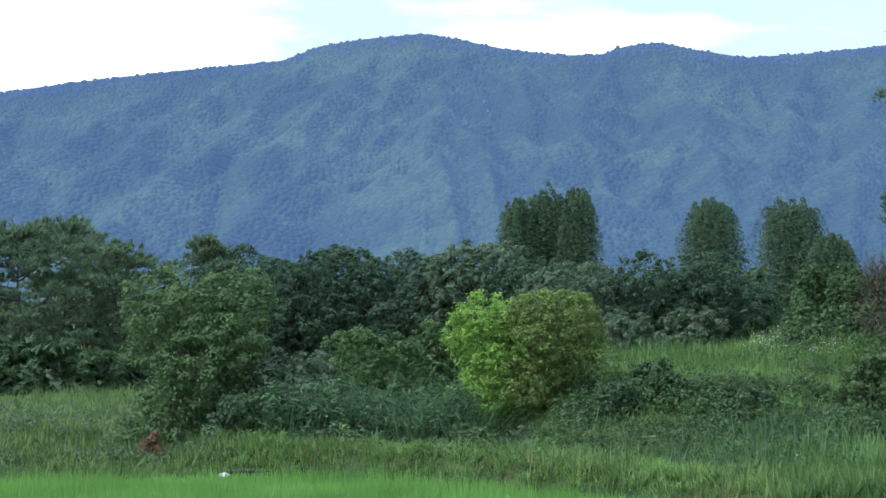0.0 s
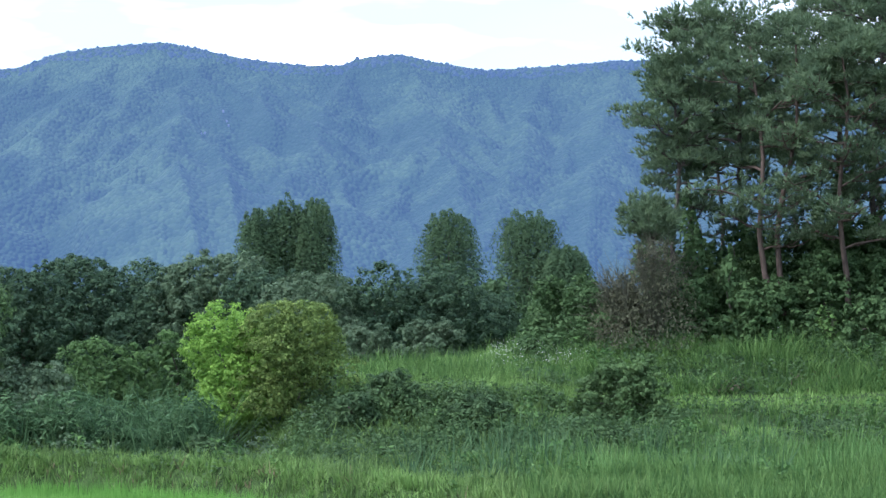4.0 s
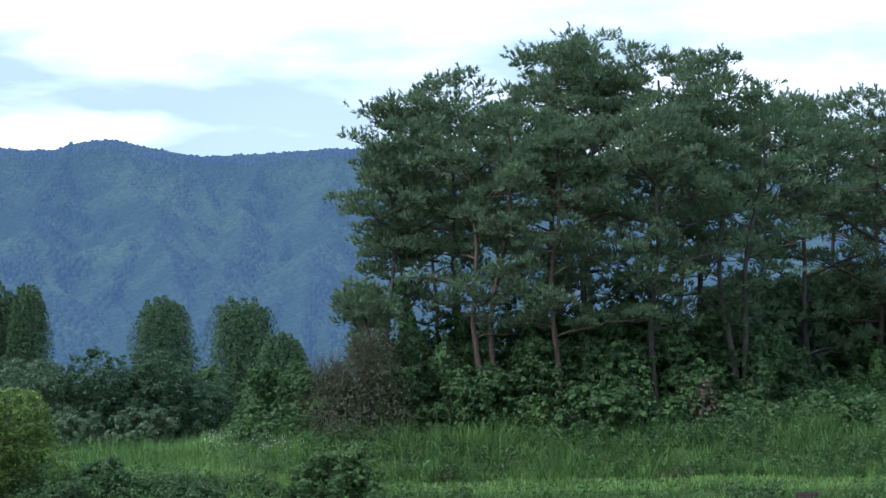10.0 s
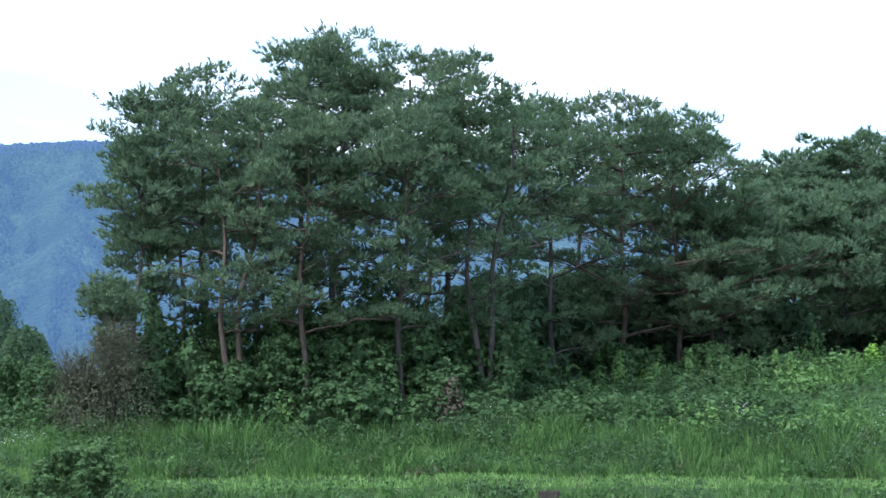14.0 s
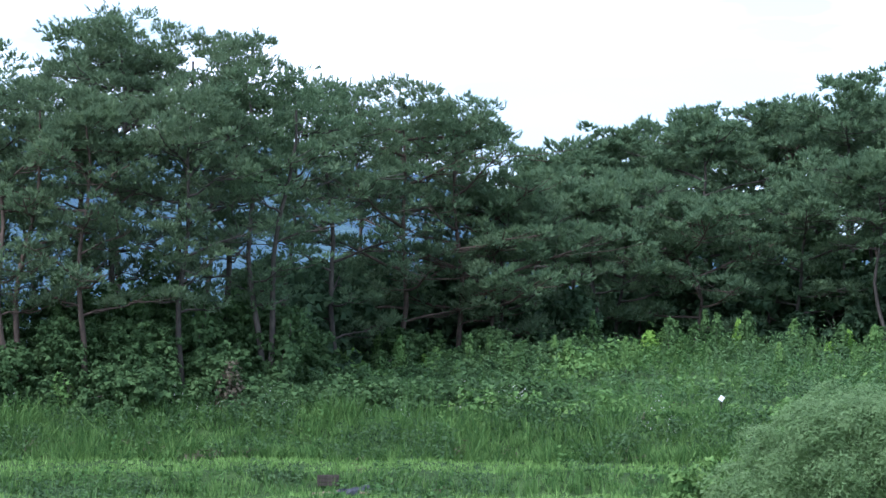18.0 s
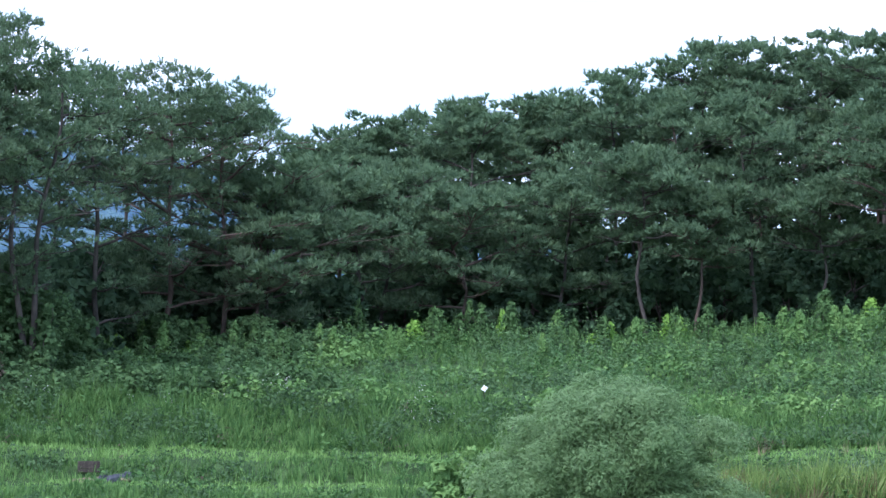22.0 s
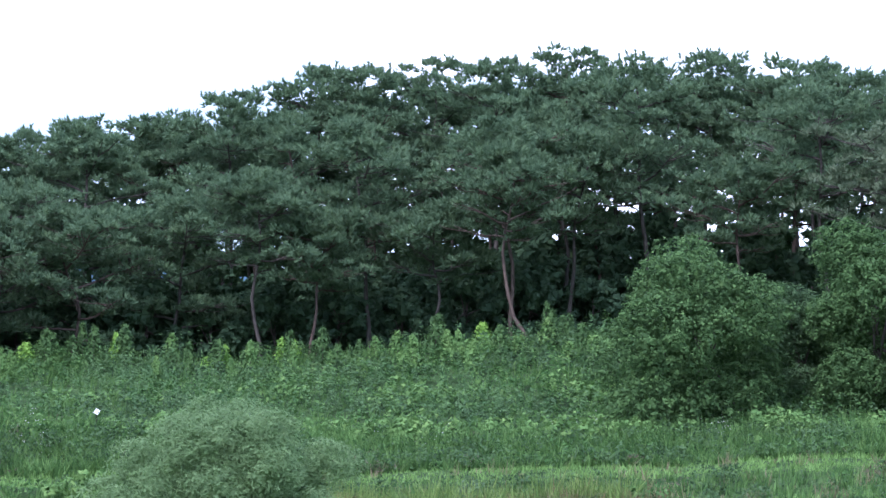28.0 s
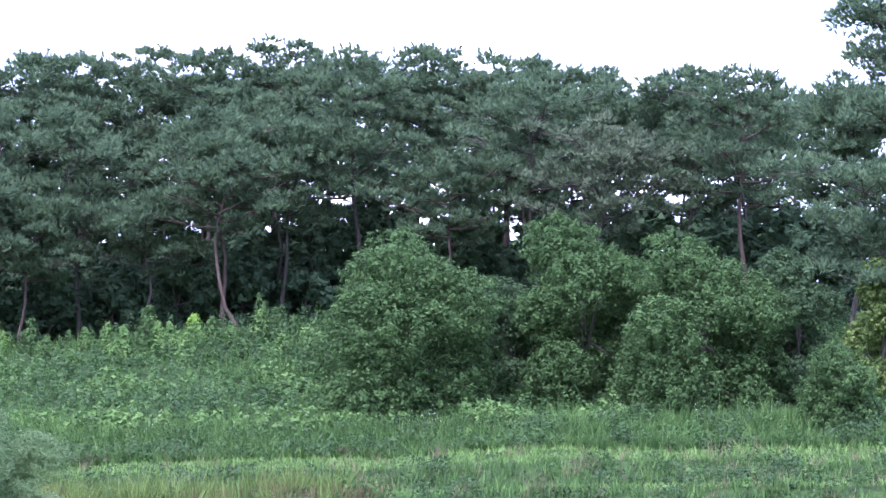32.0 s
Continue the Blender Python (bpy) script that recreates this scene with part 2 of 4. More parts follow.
def ripple(x, y, size, seed=0.0):
    """A cheap smooth unevenness between -1 and 1."""
    u, v = x / size + seed, y / size - seed * 1.7
    return (np.sin(u * 2.1 + 1.3 * np.sin(v * 1.7)) + np.sin(v * 2.6 + 1.1 * np.sin(u * 2.3 + 0.7)) + np.sin((u + v) * 1.4 + seed)) / 3


def lattice(x, y, size, seed=0):
    """Smooth noise between -1 and 1 on a lattice of the given size."""
    u, v = x / size + seed * 7.3, y / size - seed * 3.1
    i, j = np.floor(u), np.floor(v)
    f, g = u - i, v - j
    f, g = f * f * (3 - 2 * f), g * g * (3 - 2 * g)

    def value(a, b):
        h = np.sin(a * 127.1 + b * 311.7 + seed * 17.0) * 43758.5453
        return (h - np.floor(h)) * 2 - 1
    return (value(i, j) * (1 - f) + value(i + 1, j) * f) * (1 - g) + (value(i, j + 1) * (1 - f) + value(i + 1, j + 1) * f) * g


def paddy_edge(az):
    return np.interp(az, [-14, -8, -3, 0, 2, 8, 20, 36, 60], [80, 80, 79, 75, 72, 63, 58, 52, 48])


def ground(x, y):
    """The height of the land: flat paddy, two grassy banks with a terrace between, and the hill behind."""
    x, y = np.asarray(x, float), np.asarray(y, float)
    r, az = np.hypot(x, y), np.degrees(np.arctan2(x, y))
    ahead = step(-40, -25, az) * step(95, 75, az)
    edge = paddy_edge(az)
    side = step(1.5, 8.5, az)
    # low bank along the paddy
    z = (0.9 - 0.35 * side) * step(edge, edge + 1.6, r) * step(-16, -9, az) - 0.7 * step(edge + 5, edge + 7.5, r) * (1 - side)
    # slope up to the terrace
    terrace = np.interp(az, [2, 8, 30, 37, 43, 48, 56], [0.6, 1.3, 1.3, 1.5, 2.0, 2.5, 2.9])
    z = z + side * (terrace - 0.75) * step(77.5, 81.8, r) + side * 0.75 * step(85.8, 88.4, r) + side * 0.3 * step(88, 93, r)
    # main bank and the shelf on it
    shelf = np.interp(az, [2, 5, 9, 16, 28, 34, 38, 44, 56], [0.6, 0.9, 1.6, 1.5, 1.45, 1.0, 0.9, 0.7, 0.8])
    z = z + side * shelf * step(92.5, 97.5, r)
    # the hill
    rise = np.interp(az, [4, 10, 16, 21, 27, 34, 41, 50, 60], [0.0, 0.5, 0.9, 1.6, 2.6, 3.2, 4.7, 4.6, 4.4])
    z = z + side * rise * step(97, 128, r)
    z = z + 1.6 * step(128, 150, r) * step(22, 28, az)
    z = z * step(300, 160, r) * (1 - step(110, 132, r) * step(14, 9, az))
    # the overgrown mound beside the lime bush, and the raised flat beyond the paddy
    mound = np.interp(r, [76, 79.5, 82, 86, 93, 99, 108, 125], [0.55, 0.6, 1.1, 2.35, 2.5, 3.0, 3.0, 0.2]) + 0.5 * step(6, 8.5, az) * step(92, 98, r)
    w = step(9.8, 7.8, az) * step(1.2, 3.4, az) * step(75, 77.5, r)
    z = z * (1 - w) + mound * w
    left = step(-5.2, -6.8, az) * step(-40, -30, az)
    z = z * (1 - left) + left * (1.25 * step(81.5, 90, r) * step(135, 112, r) + 0.25 * ripple(x, y, 4.5, 2) * step(82, 85, r) * step(96, 90, r))
    z = z + 0.14 * ripple(x, y, 3.1) * step(edge, edge + 2, r) + 0.05 * ripple(x, y, 1.1, 4) * step(edge, edge + 2, r)
    # the raised roadside bank on which the camera stands
    return z * ahead + 4.8 * step(22, 7, r)


def tube(points, radii, sides=7):
    """A round tapering limb along points."""
    p = np.asarray(points, float)
    d = np.gradient(p, axis=0)
    d /= np.linalg.norm(d, axis=1)[:, None] + 1e-9
    ref = np.where(np.abs(d[:, 2:]) > 0.9, [[1.0, 0, 0]], [[0, 0, 1.0]])
    u = np.cross(d, ref)
    u /= np.linalg.norm(u, axis=1)[:, None] + 1e-9
    w = np.cross(d, u)
    a = np.arange(sides) / sides * 2 * np.pi
    ring = np.cos(a)[None, :, None] * u[:, None] + np.sin(a)[None, :, None] * w[:, None]
    verts = (p[:, None] + ring * np.asarray(radii)[:, None, None]).reshape(-1, 3)
    i, j = np.meshgrid(np.arange(len(p) - 1), np.arange(sides), indexing="ij")
    k = (j + 1) % sides
    quads = np.stack([i * sides + j, i * sides + k, (i + 1) * sides + k, (i + 1) * sides + j], -1).reshape(-1, 4)
    return verts, quads


def joined(pieces):
    """Several (verts, faces) of one face size as one."""
    verts, faces, n = [], [], 0
    for v, f in pieces:
        verts.append(v)
        faces.append(f + n)
        n += len(v)
    return np.concatenate(verts), np.concatenate(faces)


def unit(v):
    return v / (np.linalg.norm(v, axis=-1, keepdims=True) + 1e-9)


def needles(rng, at_points, ways, count=6, length=0.3, width=0.05, spread=0.75, out=None):
    """Tufts of pine needles: thin blades that fan out from each point, their flat side outwards."""
    p = np.repeat(at_points, count, 0)
    d = unit(np.repeat(ways, count, 0) + rng.normal(0, spread, (len(p), 3)))
    size = length * rng.uniform(0.7, 1.25, (len(p), 1))
    face = rng.normal(0, 1, (len(p), 3)) if out is None else np.repeat(out, count, 0) + rng.normal(0, 0.45, (len(p), 3))
    across = unit(np.cross(d, face)) * width * 0.5
    verts = np.stack([p - across, p + across, p + d * size], 1).reshape(-1, 3)
    return verts, np.arange(len(verts)).reshape(-1, 3)


def leaves(rng, at_points, ways, size=0.15, aspect=0.55, flat=0.6):
    """Small pointed leaf blades, facing roughly along ways."""
    n = len(at_points)
    normal = unit(ways + rng.normal(0, flat, (n, 3)))
    along = unit(np.cross(normal, rng.normal(0, 1, (n, 3))))
    s = size * rng.uniform(0.6, 1.3, (n, 1))
    across = np.cross(normal, along) * s * aspect * 0.6
    foot = at_points - along * s * 0.3
    verts = np.stack([foot - across, foot + across, foot + along * s], 1).reshape(-1, 3)
    return verts, np.arange(len(verts)).reshape(-1, 3)


def blades(rng, x, y, z, height, width, lean=0.35, turn=None):
    """Pointed grass blades that lean over."""
    n = len(x)
    a = rng.uniform(0, 2 * np.pi, n) if turn is None else turn
    b = a + np.pi / 2 + rng.normal(0, 0.5, n)
    h = height * rng.uniform(0.55, 1.3, n)
    w = width * rng.uniform(0.7, 1.3, n) * 0.6
    k = h * lean * rng.uniform(0.2, 1.6, n)
    base = np.stack([x, y, z - 0.03], -1)
    across = np.stack([np.cos(b) * w, np.sin(b) * w, 0 * w], -1)
    tip = base + np.stack([np.cos(a) * k, np.sin(a) * k, h * np.clip(1 - 0.25 * (k / (h + 1e-6)) ** 2, 0.5, 1)], -1)
    verts = np.stack([base - across, base + across, tip], 1).reshape(-1, 3)
    return verts, np.arange(len(verts)).reshape(-1, 3)

# ---- the land ----


def polar_sheet(name, azs, rs, height, mat, smooth=True):
    """A sheet of land over bearings and distances."""
    a, r = np.meshgrid(azs, rs, indexing="ij")
    x, y = at(a, r)
    verts = np.stack([x, y, height(x, y)], -1).reshape(-1, 3)
    i, j = np.meshgrid(np.arange(len(azs) - 1), np.arange(len(rs) - 1), indexing="ij")
    m = len(rs)
    quads = np.stack([i * m + j, (i + 1) * m + j, (i + 1) * m + j + 1, i * m + j + 1], -1).reshape(-1, 4)[:, ::-1]
    return mesh_of(name, verts, quads, mat, smooth)


AZS = np.concatenate([np.arange(-180, -16, 6), np.arange(-16, 62, 0.5), np.arange(62, 181, 6)])
AZS[-1] = 180
RS = np.concatenate([[0.0, 4, 8, 14, 20, 35, 45], np.arange(50, 66, 2.0), np.arange(66, 104, 0.6), np.arange(104, 150, 2.0), [155, 165, 180, 200, 230, 270, 350, 500, 800, 1300, 2200, 4800]])
tagged(new("ground", polar_sheet("ground", AZS, RS, ground, SOIL)), "grassy earth with low banks, terraces and a rising hill", "ground", kind="structure")

# mountain range: a main ridge with spurs running down, and a lower wooded hill before it
RIDGE_R, FOOT_R = 2100.0, 1150.0
RIDGE_AZ = [-24, -16, -10.3, -8.7, -6.0, -3.7, -2.8, -1.8, -0.4, 0.3, 1.6, 3.0, 3.8, 4.4, 5.2, 6.0, 7.2, 8.6, 10.4, 14, 20, 27, 40]
RIDGE_UP = [2.5, 3.8, 4.53, 4.75, 5.03, 5.22, 5.55, 5.69, 5.80, 5.68, 5.39, 5.22, 5.22, 5.40, 5.47, 5.27, 5.05, 5.10, 5.21, 5.1, 4.7, 3.4, 1.0]
FRONT_AZ = [-20, -9, -6, -4.6, -3.5, -2.4, -1.4, -0.5, 0.5, 2.1, 3.7, 5.5, 8, 10, 16, 28, 40]
FRONT_UP = [0.8, 0.8, 0.7, 0.75, 1.25, 2.0, 2.9, 3.3, 3.2, 2.7, 2.1, 1.7, 1.5, 1.6, 2.0, 1.5, 0.4]


# spurs: bearing at the ridge and at the lower end, distance and height angle of the lower end
SPURS = [(-13.5, -17, 1400, 1.6), (-9.6, -14.0, 1400, 1.5), (-6.1, -12.6, 1350, 1.7), (-4.6, -8.2, 1650, 2.9), (-2.9, -8.6, 1300, 1.2), (-1.6, -4.0, 1650, 3.2),
         (-0.2, -5.3, 1300, 1.1), (0.6, -0.4, 1650, 3.5), (1.9, 1.9, 1800, 4.1), (4.4, 2.2, 1550, 2.6), (5.4, 6.7, 1450, 2.0), (6.9, 5.4, 1700, 3.2),
         (8.7, 7.2, 1300, 1.2), (10.4, 9.6, 1450, 2.0), (12.4, 13.0, 1300, 1.3), (14.6, 15.2, 1400, 1.6), (17.5, 19.5, 1400, 1.6), (21, 22, 1400, 1.6), (25, 28, 1400, 1.2)]
ribs_rng = np.random.default_rng(77)
RIBS = [(a0, a1, far, up, s0, way * ribs_rng.uniform(2.6, 4.6), ribs_rng.uniform(1.25, 1.7)) for a0, a1, far, up in SPURS
        for way in (-1, 1) for s0 in np.arange(0.12, 0.95, 0.17) + ribs_rng.uniform(-0.05, 0.05, 5)]


def mountain(x, y):
    """The ridge, its spurs with side ribs, and the lower hill in front."""
    r, az = np.hypot(x, y), np.degrees(np.arctan2(x, y))
    u = np.clip((RIDGE_R - r) / (RIDGE_R - FOOT_R), 0, 1)
    h = (EYE + RIDGE_R * np.tan(np.radians(np.interp(az, RIDGE_AZ, RIDGE_UP)))) * (1 - u) ** 2.2
    rough = 6 * np.abs(lattice(x, y, 40, 3)) + 2 * np.abs(lattice(x, y, 17, 4)) + 1.2 * np.abs(lattice(x, y, 9, 5))
    sway = 0.16 * lattice(az, r / 110, 1.0, 6) + 0.07 * lattice(az, r / 45, 1.0, 7)
    for a0, a1, far, up in SPURS:
        s = (RIDGE_R - r) / (RIDGE_R - far)
        top = np.interp(a0, RIDGE_AZ, RIDGE_UP)
        crest = EYE + r * np.tan(np.radians(top + (up - top) * np.clip(s, 0, 1) ** 0.9)) - np.clip(s - 1, 0, None) * 190
        away = np.abs(az + sway * 2 - a0 - (a1 - a0) * s) * np.pi / 180 * r
        h = np.maximum(h, crest - away * 0.7 - (r > RIDGE_R) * 1e3)
    for a0, a1, far, up, s0, turn, fall in RIBS:
        s = (RIDGE_R - r) / (RIDGE_R - far)
        top = np.interp(a0, RIDGE_AZ, RIDGE_UP)
        crest = EYE + r * np.tan(np.radians(top + (up - top) * s0 ** 0.9 + (up - top) * fall * (s - s0))) - 2
        away = np.abs(az + sway * 2 - a0 - (a1 - a0) * s0 - ((a1 - a0) + turn) * (s - s0)) * np.pi / 180 * r
        h = np.maximum(h, crest - away * 0.75 - (s < s0) * 1e3 - (s > s0 + 0.6) * 1e3)
    front = EYE + 1500 * np.tan(np.radians(np.interp(az, FRONT_AZ, FRONT_UP)))
    h = np.maximum(h, front - np.sqrt((r - 1500) ** 2 + 60 ** 2) * 0.34 + 18 - 14 * np.abs(lattice(az + (r - 1500) / 500, r / 300, 1.1, 2)))
    h = h - rough * step(0, 25, RIDGE_R - r) - np.clip(r - RIDGE_R, 0, None) * 0.5
    return np.maximum(h, -2)


MOUNTAIN_AZ = np.concatenate([np.arange(-24, -12, 0.4), np.arange(-12, 13, 0.11), np.arange(13, 40.1, 0.4)])
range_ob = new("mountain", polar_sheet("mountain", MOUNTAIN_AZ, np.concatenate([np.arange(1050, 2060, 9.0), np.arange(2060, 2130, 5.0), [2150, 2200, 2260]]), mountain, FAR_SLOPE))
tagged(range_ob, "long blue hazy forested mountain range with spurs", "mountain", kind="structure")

rng = np.random.default_rng(3)


def far_forest(name, label, count, r0, r1, mat, small, large):
    """Tree crowns on the slopes that are open to the valley, as one mesh of low domes."""
    a = rng.uniform(-12.5, 26, count)
    r = np.sqrt(rng.uniform(r0 ** 2, r1 ** 2, count))
    keep = (a < 13) | (rng.uniform(0, 1, count) < 0.45)
    a, r = a[keep], r[keep]
    x, y = at(a, r)
    z = mountain(x, y)
    near = np.max([(mountain(x * k, y * k) - EYE) / (r * k) for k in (0.97, 0.93, 0.88, 0.82, 0.74, 0.66)], axis=0)
    keep = ((z - EYE) / r > near - 0.03) & (z > 10)
    x, y, z = x[keep], y[keep], z[keep]
    n = len(x)
    ring = np.arange(5) / 5 * 2 * np.pi
    dome = np.concatenate([[[0, 0, 1.0]], np.stack([np.cos(ring) * 0.75, np.sin(ring) * 0.75, 0 * ring + 0.6], -1),
                           np.stack([np.cos(ring + 0.6), np.sin(ring + 0.6), 0 * ring - 0.4], -1)])
    lump = dome[None] * rng.uniform(small, large, n)[:, None, None] * rng.uniform(0.8, 1.2, (n, 11, 1))
    verts = (lump + np.stack([x, y, z - 0.7], -1)[:, None]).reshape(-1, 3)
    k = np.arange(5)
    tri = np.concatenate([np.stack([0 * k, 1 + k, 1 + (k + 1) % 5], -1), np.stack([1 + k, 6 + k, 1 + (k + 1) % 5], -1),
                          np.stack([1 + (k + 1) % 5, 6 + k, 6 + (k + 1) % 5], -1)])
    faces = (np.arange(n)[:, None, None] * 11 + tri[None]).reshape(-1, 3)
    return tagged(new(name, mesh_of(name, verts, faces, mat, True)), label, "forest", kind="stuff")


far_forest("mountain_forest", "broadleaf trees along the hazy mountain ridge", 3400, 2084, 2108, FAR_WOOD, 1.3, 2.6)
for az, r, wide in [(1.12, 1840, 0.8), (1.16, 1815, 0.7), (1.04, 1870, 0.9), (0.6, 1770, 0.7), (0.52, 1762, 0.5)]:
    x, y = at(az, r)
    bm = bmesh.new()
    bmesh.ops.create_icosphere(bm, subdivisions=2, radius=1.0)
    for vert in bm.verts:
        vert.co = Vector((vert.co.x * wide, vert.co.y * wide, vert.co.z * wide * 1.5)) * (1 + 0.3 * noise.noise(vert.co * 2 + Vector((r, 0, 0))))
    me = bpy.data.meshes.new("rock_outcrop")
    bm.to_mesh(me)
    bm.free()
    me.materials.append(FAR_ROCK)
    ob = new("rock_outcrop", me)
    ob.location = (x, y, float(mountain(np.array([x]), np.array([y]))[0]) + 1.5)
    tagged(ob, "pale bare rock patch high in a mountain gully", "rock", "rocks in the gully")

# ---- trees ----


def pine(rng, name, az, r, height, half, label, group, crown_from=0.38, lean=0.0, bark=BARK, needle=PINE, pads=130, tufts=34, forks=1, limbs=15, blade=0.26, flat=0.55, tier=0.4, wide=0.27, fan=4, curl=0.0):
    """A pine with bare trunk, spreading limbs and flat layered pads of needles."""
    x, y = at(az, r)
    z = float(ground(x, y))
    tree = thing(name, x, y, z, label, "tree", group)
    side = np.array([np.cos(np.radians(az)), -np.sin(np.radians(az)), 0])
    tops = []
    for f in range(forks):
        tilt = lean + (0 if forks == 1 else (-0.07 + 0.14 * f))
        s, i0 = np.linspace(0, 1, 9), rng.uniform(0, 6)
        bend = rng.uniform(-0.4, 0.4, 2)
        line = np.outer(s * height * 0.9, [0, 0, 1]) + np.outer(tilt * height * s + bend[0] * np.sin(s * 5) + 0.12 * np.sin(s * 11 + i0) - curl * (1 - np.exp(-s * 9)), side)
        line[:, 1] += bend[1] * np.sin(s * 4)
        rad = (0.0085 * height + 0.022) * (1 - 0.75 * s) + 0.012
        v, q = tube(np.vstack([[0, 0, -0.3], line[0], line[1:]])[1:] if f else np.vstack([line[0] - [0, 0, 0.4], line[1:]]), rad)
        part("trunk", mesh_of("trunk", v, q, bark, True), tree)
        tops.append(line)
    spots = []
    for i in range(limbs):
        line = tops[i % forks]
        u = crown_from + (0.95 - crown_from) * (i + rng.uniform(0, 0.8)) / limbs
        start = np.array([np.interp(u * 0.94, np.linspace(0, 0.94, 9), line[:, c]) for c in range(3)])
        turn = i * 2.4 + rng.uniform(-0.4, 0.4)
        shape = np.sin(np.pi * np.clip(0.2 + 0.66 * (u - crown_from) / (1 - crown_from), 0, 1)) ** 0.7
        reach = half * shape * rng.uniform(0.7, 1.15)
        way = np.array([np.cos(turn), np.sin(turn), 0])
        up = reach * rng.uniform(0.15, 0.5) * (0.6 + u * 0.6)
        s = np.linspace(0, 1, 6)
        path = start + np.outer(s * reach, way) + np.outer(up * s ** 1.3 + 0.1 * np.sin(s * 7 + i), [0, 0, 1])
        cluster = []
        pieces = [tube(path, 0.06 * (1 - 0.75 * s) * (0.6 + reach * 0.16), 5)]
        for _ in range(max(3, int(0.7 * pads / limbs * (0.5 + 0.4 * reach / half + 0.45 * (u - crown_from) / (1 - crown_from))))):
            w = rng.uniform(0.22, 1.05)
            root = start + way * reach * w * 0.75 + np.array([0, 0, up * (w * 0.75) ** 1.3])
            c = start + way * reach * w + np.array([0, 0, up * w ** 1.3 + rng.uniform(-0.3, 1.0) * tier])
            c[:2] += rng.normal(0, 0.25 * half * (0.4 + 0.6 * w), 2)
            pieces.append(tube(np.stack([root, root * 0.4 + c * 0.6 - [0, 0, 0.12], c]), [0.028, 0.02, 0.01], 3))
            cluster.append((c, rng.uniform(0.36, 0.82)))
        v, q = joined(pieces)
        spots.append((part("limb", mesh_of("limb", v, q, bark, True), tree), cluster))
    cluster = []
    for line in tops:
        for _ in range(int(pads * 0.27 / forks) + 3):
            off, down = rng.normal(0, 1, 2), rng.uniform(0, 1) ** 1.3
            off = off / np.linalg.norm(off) * half * (0.5 + 0.4 * down) * np.sqrt(rng.uniform(0, 1))
            c = line[-1] + [off[0], off[1], 0.25 + height * 0.068 - 0.5 * (off @ off) / half + rng.uniform(-0.2, 0.15) - down * 0.23 * (1 - crown_from) * height]
            cluster.append((c, rng.uniform(0.4, 0.75)))
    spots.append((tree, cluster))
    high = sorted([q[0][2] for group_spots in spots for q in group_spots[1]])
    line_of_tips = high[int(len(high) * 0.66)]
    for holder, cluster in spots:
        c0, s0 = np.array([p for p, _ in cluster]), np.array([q for _, q in cluster])
        amount = np.maximum(3, (tufts * (s0 / 0.6) ** 2).astype(int))
        c, size = c0.repeat(amount, 0), s0.repeat(amount)[:, None]
        d = unit(rng.normal(0, 1, (len(c), 3)))
        d[:, 2] = np.abs(d[:, 2]) * 1.15 - 0.3
        tip = rng.normal(0, 0.2, (len(cluster), 2)).repeat(amount, 0)
        d[:, 2] += (d[:, :2] * tip).sum(1) / flat
        p = c + d * np.concatenate([size, size, size * flat], 1) * rng.uniform(0.5, 1.05, (len(c), 1))
        meshes = [needles(rng, p, unit(d * [0.8, 0.8, 0.4] + [0, 0, 0.5]), fan, blade, blade * wide, 0.4, d * [0.6, 0.6, 1] + [0, 0, 0.35])]
        # shoots that stand out of the canopy
        high = c0[:, 2] > line_of_tips
        if high.any():
            root = c0[high].repeat(2, 0) + rng.normal(0, 0.5, (2 * high.sum(), 3)) * np.stack([s0[high].repeat(2), s0[high].repeat(2), 0 * s0[high].repeat(2) + 0.1], -1)
            way = unit(rng.normal(0, 0.4, root.shape) + [0, 0, 1.0] + (root - tops[0][-1]) * [0.25, 0.25, 0])
            rise = np.tile([0.06, 0.15, 0.24, 0.32], len(root))[:, None]
            meshes.append(needles(rng, root.repeat(4, 0) + way.repeat(4, 0) * (rise + s0[high].repeat(8)[:, None] * flat * 0.6), way.repeat(4, 0), 4, blade * 0.75, blade * wide * 0.8, 0.5))
        v, f = joined(meshes)
        part("needles" if holder is not tree else "crown", mesh_of("needles", v, f, needle), holder)
    return tree


